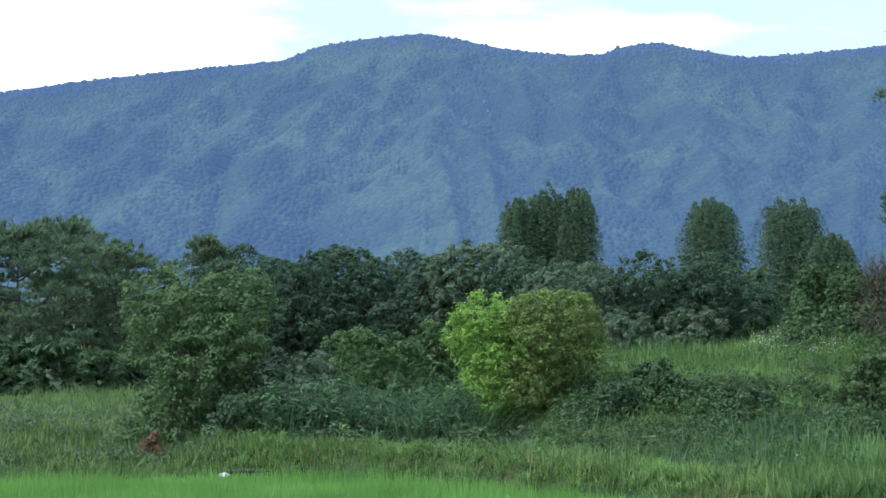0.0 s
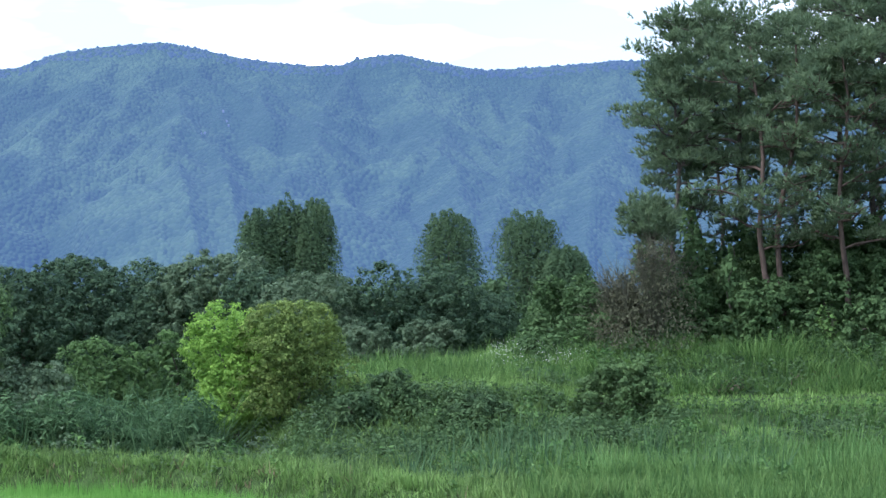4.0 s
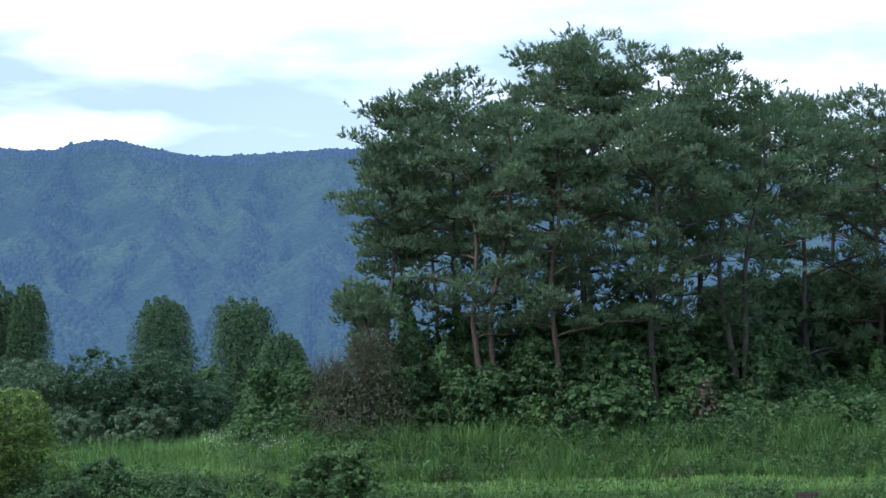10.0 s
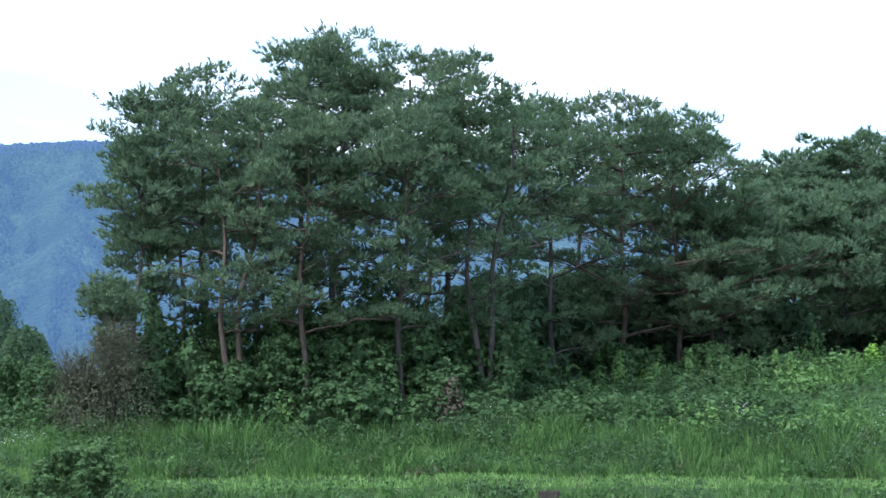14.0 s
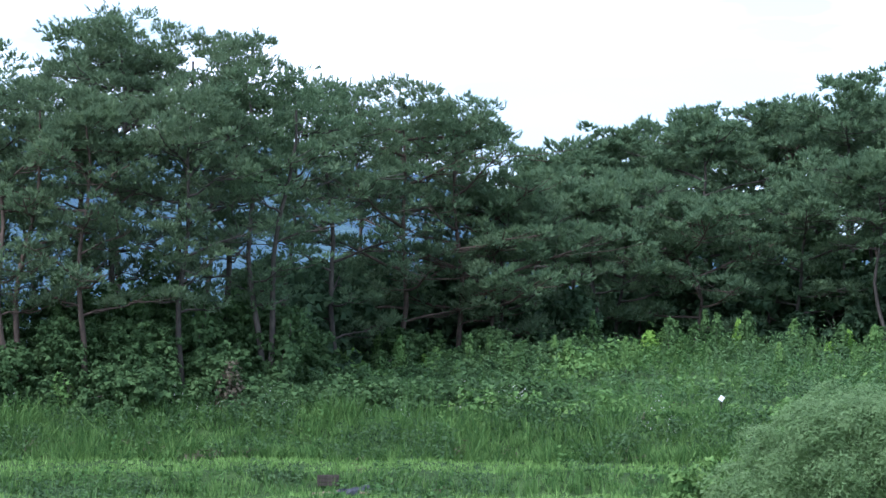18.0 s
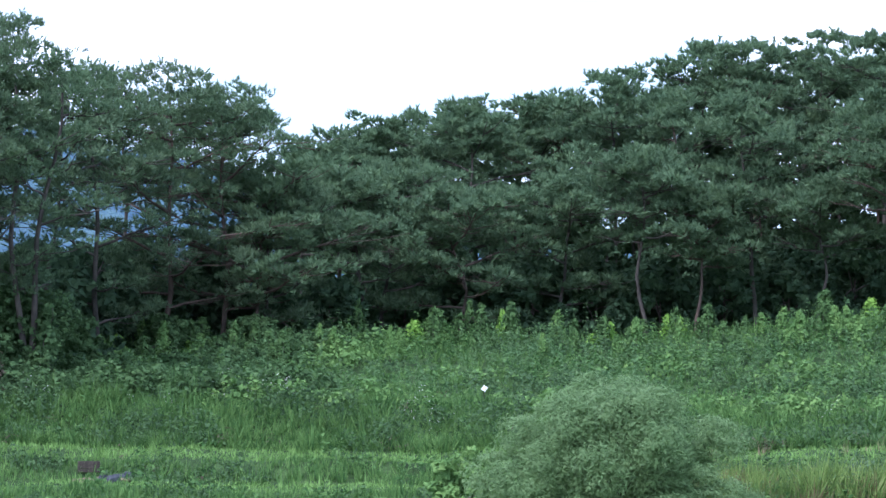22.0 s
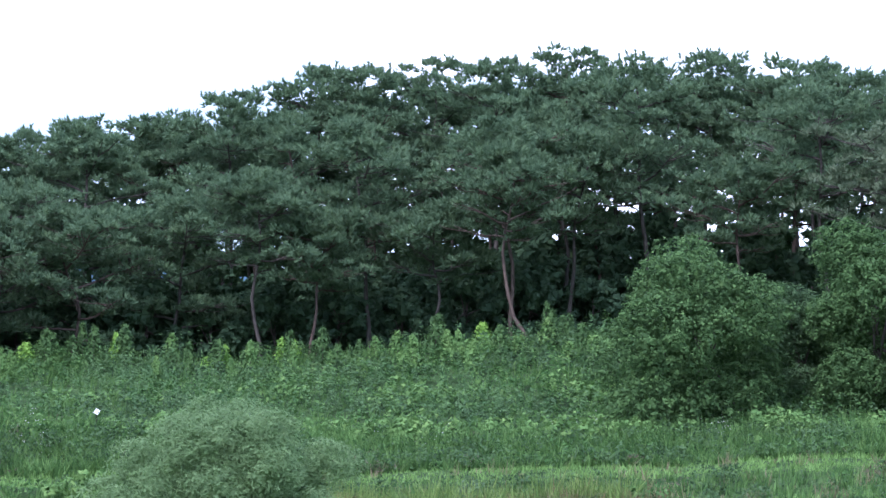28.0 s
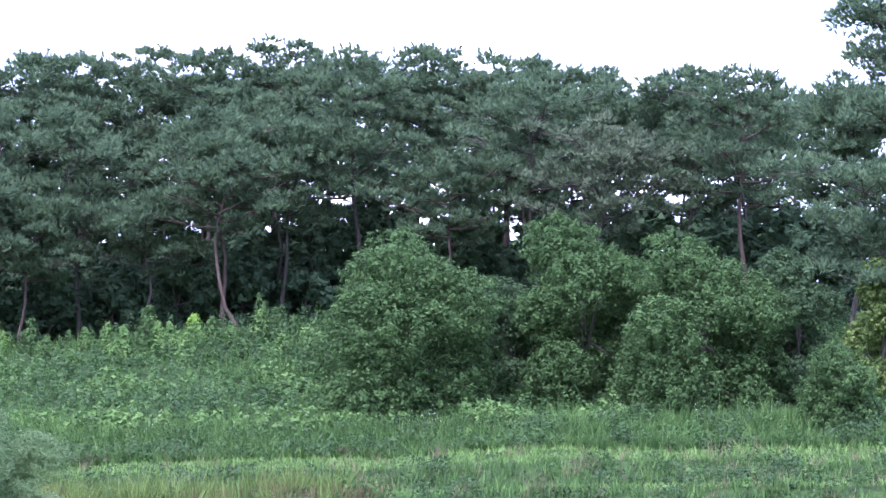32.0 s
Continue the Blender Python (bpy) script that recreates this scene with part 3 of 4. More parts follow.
def broadleaf(rng, name, az, r, height, half, label, group, leaf=MID_LEAF, count=4000, lobes=26, low=0.08, belly=0.38, foot=0.72, upright=0.0, aspect=0.55, category="tree", bark=GREY_BARK, depth=None, sub=1.0, fill=0.5):
    """A tree or shrub: short trunk, limbs, and a crown of leaf clumps with an uneven outline."""
    x, y = at(az, r)
    z = float(ground(x, y))
    tree = thing(name, x, y, z, label, category, group)
    deep = depth or half
    tall = height * (1 - low) / 2
    s = np.linspace(0, 1, 6)
    stem = np.outer(s * height * 0.6, [0, 0, 1]) + np.outer(np.sin(s * 3) * 0.1, [1, 0.5, 0]) - [0, 0, 0.25]
    v, q = tube(stem, (0.02 + 0.016 * height) * (1 - 0.75 * s))
    part("trunk", mesh_of("trunk", v, q, bark, True), tree)
    level = 0.04 + 0.9 * ((np.arange(lobes) + rng.uniform(0, 1, lobes)) / lobes) ** 0.85
    swell = np.where(level > belly, np.sqrt(np.clip(1 - ((level - belly) / (1.0 - belly)) ** 2, 0.03, 1)), foot + (1 - foot) * np.sin(level / belly * np.pi / 2))
    around = np.arange(lobes) * 2.4 + 1.3 * np.sin(np.arange(lobes) * 1.7) + rng.uniform(-0.5, 0.5, lobes)
    radial = swell * rng.uniform(0.08, 0.95, lobes) ** 0.6 * 0.9
    centres = np.stack([np.cos(around) * radial * half, np.sin(around) * radial * deep, height * (low + (0.97 - low) * level) - 0.1 * half], -1)
    turn = np.radians(-az)
    spin = np.array([[np.cos(turn), np.sin(turn), 0], [-np.sin(turn), np.cos(turn), 0], [0, 0, 1]])
    centres = centres @ spin
    big = min(half, tall) * rng.uniform(0.24, 0.5, lobes) * sub
    for i in range(0, lobes, max(1, lobes // 6)):
        s = np.linspace(0, 1, 5)[:, None]
        p0 = np.array([0, 0, height * rng.uniform(0.1, 0.45)])
        path = p0 + (centres[i] - p0) * s + np.array([0, 0, 0.15]) * np.sin(s * 3)
        v, q = tube(path, np.linspace(0.03 + 0.007 * height, 0.012, 5), 5)
        part("limb", mesh_of("limb", v, q, bark, True), tree)
    def on_lobes(n, s0, s1, bare=True):
        which = rng.choice(lobes, n, p=big ** 2 / (big ** 2).sum())
        e = unit(rng.normal(0, 1, (n, 3)) + [0, 0, 0.2])
        q = centres[which] + e * big[which][:, None] * rng.uniform(s0, s1, (n, 1)) * [1, 1, 0.85 + upright]
        q[:, 2] = np.maximum(q[:, 2], rng.uniform(0.0, 0.3, n))
        if not bare:
            gap = np.linalg.norm((q[:, None] - centres[None]) / [1, 1, 0.85 + upright], axis=2) / big[None]
            keep = (gap > 0.72).all(1)
            q, e = q[keep], e[keep]
        return q, e

    skin = 4 * math.pi * (((half * deep) ** 1.6 + (half * height / 2) ** 1.6 + (deep * height / 2) ** 1.6) / 3) ** 0.625
    size = math.sqrt(1.8 * skin / (1.9 * count * 0.6 * aspect))
    p, e = on_lobes(int(count * fill * 0.7), 0.05, 0.75)
    clumps = [leaves(rng, p, unit(e + [0, 0, 0.5]), size * 1.5, aspect)]
    # knots: small rounded leaf clumps all over the outside of the crown
    knots, tilt = on_lobes(max(150, count // 9), 0.8, 1.04, False)
    girth = np.clip(min(half, tall) * 0.13, 0.15, 0.36) * rng.uniform(0.6, 1.5, len(knots))
    pick = rng.integers(0, len(knots), int(count * 1.9))
    e = unit(rng.normal(0, 1, (len(pick), 3)) + tilt[pick] * 0.5 + [0, 0, 0.6])
    p = knots[pick] + e * girth[pick][:, None] * rng.uniform(0.45, 1.12, (len(pick), 1)) * [1, 1, 0.7 + upright]
    p[:, 2] = np.maximum(p[:, 2], rng.uniform(0.0, 0.3, len(p)))
    clumps.append(leaves(rng, p, unit(e + [0, 0, 0.3]), size, aspect, 0.3))
    v, f = joined(clumps)
    part("crown", mesh_of("crown", v, f, leaf), tree)
    return tree


def poplar(rng, az, r, height, half, plumes=22, count=26000):
    """A poplar: steep limbs, each with an upright plume of small leaves, in one dense column."""
    x, y = at(az, r)
    tree = thing("poplar_tree", x, y, float(ground(x, y)), "tall upright dark poplar behind the wood", "tree", "poplars")
    s = np.linspace(0, 1, 6)
    v, q = tube(np.outer(s * height * 0.8, [0, 0, 1]) - [0, 0, 0.25], 0.26 * (1 - 0.8 * s))
    part("trunk", mesh_of("trunk", v, q, GREY_BARK, True), tree)
    points, ways = [], []
    for i in range(plumes):
        rho, turn = np.sqrt((i + 0.5) / plumes) * 0.82, i * 2.4
        foot = np.array([np.cos(turn) * rho * half, np.sin(turn) * rho * half, 0])
        top = height * (1.0 - 0.13 * rho ** 2) - rng.uniform(0, 0.11) * height
        base, wide = height * rng.uniform(0.0, 0.3) * (1 - 0.6 * rho), half * rng.uniform(0.26, 0.4)
        t = rng.uniform(0, 1, count // plumes)
        a = rng.uniform(0, 2 * np.pi, len(t))
        out = wide * np.sin(np.pi * np.clip(0.1 + 0.88 * t, 0, 1)) ** 0.6 * rng.uniform(0.6, 1.08, len(t))
        draw = (0.8 + 0.2 * np.sin(np.pi * t))[:, None]
        way = np.stack([np.cos(a), np.sin(a), 0 * a], -1)
        points.append(foot * draw + way * out[:, None] + np.outer(base + (top - base) * t, [0, 0, 1]))
        ways.append(unit(way + foot / half + [0, 0, 0.5]))
        if i % 4 == 1:
            v, q = tube(np.stack([[0, 0, base + 0.5], foot * 0.6 + [0, 0, base * 0.6 + top * 0.25], foot * 0.8 + [0, 0, top * 0.85]]), [0.09, 0.06, 0.02], 5)
            part("limb", mesh_of("limb", v, q, GREY_BARK, True), tree)
    v, f = leaves(rng, np.concatenate(points), np.concatenate(ways), 0.19, 0.7, 0.4)
    part("crown", mesh_of("crown", v, f, POPLAR_LEAF), tree)
    return tree


rng = np.random.default_rng(11)
GROVE = [(11.55, 101, 12.2, 1.15), (12.1, 103, 14.3, 1.8), (13.0, 104, 15.5, 2.5), (14.1, 100, 13.8, 2.3), (15.3, 106, 16.8, 2.7), (16.5, 104, 16.9, 2.7),
         (17.7, 107, 16.7, 2.5), (15.7, 99, 13.0, 2.3), (18.9, 104, 16.0, 1.8), (20.0, 102, 14.4, 1.9), (17.8, 100, 13.3, 2.3), (21.4, 116, 14.7, 2.7),
         (22.9, 120, 14.5, 4.1), (24.4, 121, 13.6, 3.1), (25.3, 123, 9.2, 2.6), (11.2, 99, 5.8, 0.62)]
for i, (az, r, h, w) in enumerate(GROVE):
    red = i in (3, 4, 7, 12, 13)
    pine(rng, "pine_tree", az, r, h, w * 1.45, "tall red-barked pine in a grove on the bank" if red else "tall dark pine in a grove on the grassy bank",
         "pines of the grove", crown_from=0.16 if az > 20.5 else 0.78 if h < 7 else 0.6 if az < 12 else 0.32, lean=0.03 * (-1) ** i, bark=RED_BARK if red else BARK, pads=40 if h < 7 else int(22 + 54 * w), needle=GREY_PINE if i % 2 == 0 or az < 17 else PINE, forks=2 if i in (3, 9) else 1)
for az, r, h in [(18.5, 113, 14.2), (20.4, 114, 13.0), (22.0, 128, 13.6), (23.6, 129, 12.8), (16.2, 114, 15.4), (14.2, 113, 14.0), (12.7, 112, 12.2)]:
    pine(rng, "pine_tree", az, r, h, 3.2, "dark pine at the back of the grove", "pines of the grove", crown_from=0.62, pads=52, needle=GREY_PINE, tufts=20, blade=0.36, wide=0.36, fan=4)
pine(rng, "pine_tree", 40.75, 126, 9.9, 3.2, "pine with a curved bare trunk at the wood's edge", "pines of the hill wood", crown_from=0.55, bark=RED_BARK, curl=1.5, pads=120, tufts=26, blade=0.32, wide=0.32, fan=4)
HILL_BACK = [(26.2, 138, 10.6, 2.6), (27.2, 142, 12.7, 3.0), (28.6, 145, 13.3, 3.0), (30.2, 140, 14.4, 2.9), (32.0, 146, 14.8, 3.1), (33.6, 140, 16.0, 3.1),
             (35.3, 145, 17.3, 3.2), (36.8, 142, 17.0, 3.1), (38.2, 146, 17.6, 3.2), (39.8, 140, 16.7, 3.1), (41.3, 145, 17.4, 3.2), (42.7, 140, 16.2, 3.1),
             (44.7, 146, 17.2, 3.4), (46.9, 141, 16.3, 3.1), (48.6, 140, 15.4, 3.3), (51.2, 135, 15.3, 2.7), (53.0, 138, 13.9, 3.2)]
for i, (az, r, h, w) in enumerate(HILL_BACK):
    pine(rng, "pine_tree", az, r, h - 1.2, w * 1.35, "tall pine with flat needle layers in the hill wood", "pines of the hill wood", crown_from=0.36, lean=0.02 * (-1) ** i,
         bark=RED_BARK if i % 3 == 1 else BARK, pads=155, tufts=24, blade=0.36, limbs=10, flat=0.34, tier=0.25, wide=0.34, fan=4)
HILL_FRONT = [(25.0, 122, 8.8, 3.7), (27.5, 128, 8.7, 3.6), (28.1, 130, 9.0, 3.6), (29.9, 129, 8.2, 3.6), (32.3, 132, 9.2, 3.1), (34.3, 128, 7.7, 2.7),
              (35.5, 128, 7.8, 2.1), (36.8, 131, 8.5, 2.7), (38.3, 129, 8.7, 2.7), (40.2, 129, 9.1, 3.3), (41.6, 131, 10.8, 3.0), (43.4, 133, 10.5, 3.1),
              (45.3, 130, 10.9, 3.3), (47.6, 131, 10.2, 3.7), (48.9, 126, 10.2, 3.5), (52.5, 128, 9.4, 3.6)]
for i, (az, r, h, w) in enumerate(HILL_FRONT):
    if az > 33:
        h = h * (0.85, 1.3, 1.0, 1.45)[i % 4]
    pine(rng, "pine_tree", az, r, h, w * (1.3 if az < 33 else 1.2), "pine at the front edge of the hill wood", "pines of the hill wood", crown_from=0.16 if az < 33 else 0.5, lean=0.05 * (-1) ** i,
         bark=RED_BARK if i % 3 == 0 else BARK, needle=PINE_PALE if i in (14,) else PINE, pads=190 if az < 33 else 150, tufts=20, blade=0.34, limbs=11, flat=0.4, tier=0.3, wide=0.33, fan=4)
for i in range(30):
    az, r = 27.5 + i * 0.93 + rng.uniform(-0.3, 0.3), rng.uniform(131, 149)
    pine(rng, "pine_tree", az, r, rng.uniform(9.5, 13.5) if az > 33 else rng.uniform(7.5, 9.5), rng.uniform(1.6, 2.4), "slender bare-trunked pine inside the hill wood", "pines of the hill wood", crown_from=rng.uniform(0.5, 0.7),
         lean=rng.uniform(-0.05, 0.05), bark=RED_BARK if i % 3 else BARK, pads=48, tufts=17, blade=0.36, limbs=8, flat=0.42, tier=0.3, wide=0.34, fan=4)
for az, r, h, w in [(56.2, 104, 19.2, 4.3), (54.9, 118, 12.6, 3.4)]:
    pine(rng, "pine_tree", az, r, h, w, "large pine with long drooping boughs beside the meadow", "pines of the hill wood", crown_from=0.24, pads=360, tufts=26, blade=0.32, wide=0.3)
for az, r, h, w in [(-9.9, 150, 10.3, 3.3), (-8.9, 158, 10.6, 3.1), (-7.7, 150, 8.9, 3.0), (-5.4, 185, 9.9, 1.9)]:
    pine(rng, "pine_tree", az, r, h, w * 1.1, "dark spreading pine beyond the paddy field", "pines beyond the field", crown_from=0.25, pads=130, tufts=22, blade=0.38, wide=0.32, fan=4)

MIDWOOD = [(-4.8, 175, 8.6, 2.8), (-3.7, 170, 7.8, 3.0), (-2.5, 178, 9.0, 3.5), (-1.3, 182, 8.0, 2.8), (-0.3, 172, 7.8, 3.0), (0.8, 170, 9.1, 3.4), (1.9, 165, 7.3, 2.7),
           (3.0, 160, 7.1, 3.0), (4.6, 162, 7.1, 3.2), (6.1, 165, 7.4, 2.9), (7.2, 170, 5.6, 2.8), (9.1, 150, 4.6, 3.1)]
for i, (az, r, h, w) in enumerate(MIDWOOD):
    pale = i in (5, 7)
    broadleaf(rng, "broadleaf_tree", az, r, h, w * 1.3, "greyish green tree in the wood behind the field" if pale else "dark green tree in the wood behind the field", "trees of the far wood",
              leaf=GREY_LEAF if pale else FAR_LEAF, count=9500, low=0.0, lobes=24, fill=0.45, sub=1.15)
for az, r, h, w in [(1.8, 230, 14.6, 2.5), (2.45, 231, 15.4, 2.6), (3.15, 230, 15.5, 2.4), (6.3, 225, 13.9, 3.4), (8.15, 215, 12.6, 3.6), (9.0, 212, 9.8, 3.1)]:
    poplar(rng, az, r, h, w)

BUSHES = [("broadleaf_tree", -5.8, 88, 6.6, 2.8, OLIVE_LEAF, "dark bushy tree with layered twigs beside the paddy", 9000),
          ("lime_shrub", 1.2, 88, 5.6, 1.85, LIME_LEAF, "bright lime green rounded bush on the bank", 8500),
          ("yellow_green_shrub", 2.65, 86.5, 4.1, 1.8, YELLOW_LEAF, "yellow-green leafy bush beside the lime bush", 6500),
          ("green_shrub", 0.0, 98, 4.8, 1.5, MID_LEAF, "mid green bush behind the lime bush", 2600),
          ("willow_shrub", -3.6, 87, 3.7, 1.9, GREY_LEAF, "grey-green willow shrub on the bank", 4200),
          ("green_shrub", -1.8, 93, 4.2, 2.1, MID_LEAF, "olive green shrub with reddish shoots", 4200),
          ("round_shrub", 3.6, 112, 2.7, 2.1, GREY_LEAF, "grey-green rounded shrub behind the bank", 2600),
          ("round_shrub", 4.4, 109, 1.9, 1.5, GREY_LEAF, "grey-green rounded shrub behind the bank", 2200),
          ("round_shrub", 5.8, 107, 1.9, 1.7, GREY_LEAF, "low grey-green rounded shrub behind the bank", 2200),
          ("dark_shrub", 10.3, 87, 2.2, 1.8, OLIVE_LEAF, "small dark shrub on the terrace slope", 3600),
          ("vine_shrub", 8.9, 112, 2.6, 1.8, VINE_LEAF, "vine-grown shrub at the edge of the grove", 2600)]
for name, az, r, h, w, leaf, label, count in BUSHES:
    broadleaf(rng, name, az, r, h, w, label, "", leaf=leaf, count=int(count * 1.5), low=0.0, sub=1.2, lobes=34, category="shrub" if "tree" not in name else "tree")
for az, r, h, w in [(-4.9, 84.6, 1.7, 1.5), (0.6, 82.0, 1.3, 1.3), (4.0, 84, 1.1, 1.2), (4.9, 85.5, 1.3, 1.2), (7.0, 84, 0.9, 1.2)]:
    broadleaf(rng, "low_shrub", az, r, h, w, "low dark tangled shrub in the hollow behind the field bank", "shrubs behind the field bank", leaf=DARK_LEAF, count=2300, lobes=24, low=0.0, category="shrub", sub=1.1)
for az, r, h, w in [(9.1, 101, 3.1, 1.7), (9.95, 98.4, 2.5, 1.3), (11.8, 99, 2.8, 1.8), (13.6, 99, 3.1, 2.1), (15.2, 100, 3.8, 1.9), (16.8, 100, 3.7, 2.1), (18.6, 100, 2.9, 2.1), (16.5, 98, 2.2, 2.7),
                    (11.3, 102, 4.6, 1.5), (12.5, 103, 4.4, 1.7), (13.7, 102.5, 5.0, 1.7), (15.0, 103, 5.2, 1.8), (16.3, 102.5, 5.4, 1.8), (17.5, 103, 5.6, 1.8), (18.9, 103, 5.0, 1.9), (20.2, 103.5, 4.4, 1.7)]:
    broadleaf(rng, "vine_thicket", az, r, h, w, "thicket overgrown with climbing vines below the pines", "thickets below the pines", leaf=VINE_LEAF, count=4600, lobes=30, low=0.0, category="shrub", aspect=0.8)
for az, r, h, w in [(19.9, 101.5, 2.2, 1.7), (20.9, 106, 1.6, 1.8), (21.9, 109, 1.3, 1.9), (23.3, 112, 1.2, 1.8), (24.6, 114, 1.3, 1.9), (25.8, 116, 1.3, 1.8), (26.8, 117, 1.5, 1.8), (20.7, 112, 3.0, 2.0), (23.0, 117.5, 2.2, 2.0), (25.1, 119, 2.0, 2.0)]:
    broadleaf(rng, "vine_thicket", az, r, h, w, "low leafy thicket at the edge of the meadow under the pines", "thickets below the pines", leaf=VINE_LEAF, count=2600, lobes=26, low=0.0, category="shrub", aspect=0.8)
for az, r, h, w, leaf in [(44.6, 102, 7.8, 4.0, MID_LEAF), (48.7, 106, 8.2, 3.0, MID_LEAF), (51.5, 103, 7.0, 3.5, MID_LEAF), (46.9, 108, 5.2, 2.2, DARK_LEAF), (50.1, 109, 5.0, 2.0, DARK_LEAF), (53.0, 108, 4.6, 2.2, DARK_LEAF), (53.7, 106, 6.3, 2.0, DARK_LEAF), (54.7, 96, 3.2, 1.7, MID_LEAF), (55.6, 104, 6.3, 1.5, YELLOW_LEAF)]:
    broadleaf(rng, "broadleaf_tree", az, r, h, w, "full green broadleaf tree at the meadow's edge", "trees at the meadow's edge", leaf=leaf, count=int(5600 * w), fill=0.5, lobes=20, low=0.0, sub=1.12, belly=0.4, foot=0.8)
broadleaf(rng, "willow_shrub", 33.7, 68, 5.0, 4.3, "large silvery green willow shrub below the meadow", "", leaf=WILLOW_LEAF, count=58000, fill=0.3, lobes=80, low=0.0, aspect=0.3, category="shrub", sub=0.8)
broadleaf(rng, "leafy_shrub", 30.3, 78, 2.4, 1.4, "bright green leafy shrub beside the willow", "", leaf=SAPLING_LEAF, count=2200, low=0.0, category="shrub")

UNDERSTORY = [(13.4, 108, 3.6), (15.2, 109, 4.2), (17.2, 109, 5.0), (19.2, 108, 5.5), (21.2, 121, 5.6), (23.2, 125, 5.0), (20.2, 116, 6.2), (22.2, 126, 6.2), (24.2, 127, 5.4), (25.4, 127, 3.8), (26.8, 126, 3.2), (28.0, 137, 4.5), (29.6, 139, 5.0), (31.2, 137, 4.6),
              (32.8, 139, 5.0), (34.4, 138, 4.6), (36.0, 140, 5.2), (37.6, 138, 4.6), (39.2, 140, 4.8), (40.8, 138, 5.6), (42.4, 138, 6.2), (44.0, 137, 6.6), (46.0, 136, 6.4),
              (48.0, 135, 6.6), (50.0, 134, 6.4), (52.0, 132, 6.4), (54.0, 130, 6.6), (56.0, 128, 6.0)] + [(28.6 + 1.5 * k, 133.5, 3.4 + 0.5 * (k % 3)) for k in range(10)]
FAR_THICKET = [(-11.8, 146, 3.6), (-10.4, 147, 3.2), (-9.0, 146, 3.6), (-7.6, 147, 3.0), (-6.4, 165, 5.0), (-11.0, 172, 7.0), (-8.4, 175, 7.5), (-5.0, 195, 6.5), (-3.2, 195, 6.5),
               (-1.4, 195, 6.5), (0.4, 195, 6.5), (2.2, 192, 6.5), (4.0, 190, 6.0), (5.6, 188, 6.0), (7.2, 186, 6.5), (8.8, 180, 6.0), (10.4, 150, 5.0)]
for az, r, h in FAR_THICKET:
    broadleaf(rng, "thicket_tree", az, r, h, 4.2, "dark low tree in the far thicket", "thicket beyond the field", leaf=DARK_LEAF, count=1800, lobes=22, low=0.0)
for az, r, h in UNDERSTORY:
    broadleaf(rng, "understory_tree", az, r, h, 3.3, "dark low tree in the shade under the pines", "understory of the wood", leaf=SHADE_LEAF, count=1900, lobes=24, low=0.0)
for i in range(19):
    az = 27.0 + i * 1.42
    top = float(np.interp(az, [26, 28, 30, 32, 34, 36, 38, 41, 45, 48, 51, 54], [4.3, 4.8, 5.2, 5.5, 6.1, 6.45, 6.7, 6.9, 7.0, 6.75, 6.6, 6.3]))
    r = 150 + 3 * (i % 3)
    x, y = at(az, r)
    h = EYE + r * math.tan(radians(top)) - float(ground(x, y)) - 0.6
    pine(rng, "pine_tree", az, r, h, 4.7, "tall pine deep in the hill wood", "pines of the hill wood", crown_from=0.44, pads=95, tufts=13, blade=0.6, limbs=11, flat=0.5, tier=0.5, wide=0.42, fan=4)
for i in range(15):
    az, h = 26.6 + i * 1.95, 8.5 if i < 8 else 7.2
    broadleaf(rng, "thicket_tree", az, 161, h, 4.6, "dark leafy tree behind the pines of the hill", "trees behind the hill wood", leaf=DARK_LEAF, count=800, lobes=26, low=0.0, sub=1.1)

# ---- grass and low growth ----


STRAW = leafy("straw", (0.13, 0.115, 0.062), (0.22, 0.19, 0.108), (0.32, 0.275, 0.168), patch=0.9)
RUST = leafy("rusty_sedge", (0.07, 0.062, 0.035), (0.15, 0.115, 0.06), (0.25, 0.185, 0.1), patch=0.9, each=0.5)
YELLOW_GRASS = leafy("yellow_grass_blades", (0.07, 0.125, 0.034), (0.145, 0.225, 0.058), (0.25, 0.325, 0.1), patch=0.9, each=0.55)
MUGWORT = leafy("mugwort_leaves", (0.058, 0.118, 0.049), (0.101, 0.184, 0.073), (0.161, 0.259, 0.111), patch=0.4)


def strew(rng, n, az0, az1, r0, r1):
    """Points spread evenly over a stretch of land."""
    a = rng.uniform(az0, az1, n)
    r = np.sqrt(rng.uniform(r0 ** 2, r1 ** 2, n))
    x, y = at(a, r)
    return a, r, x, y


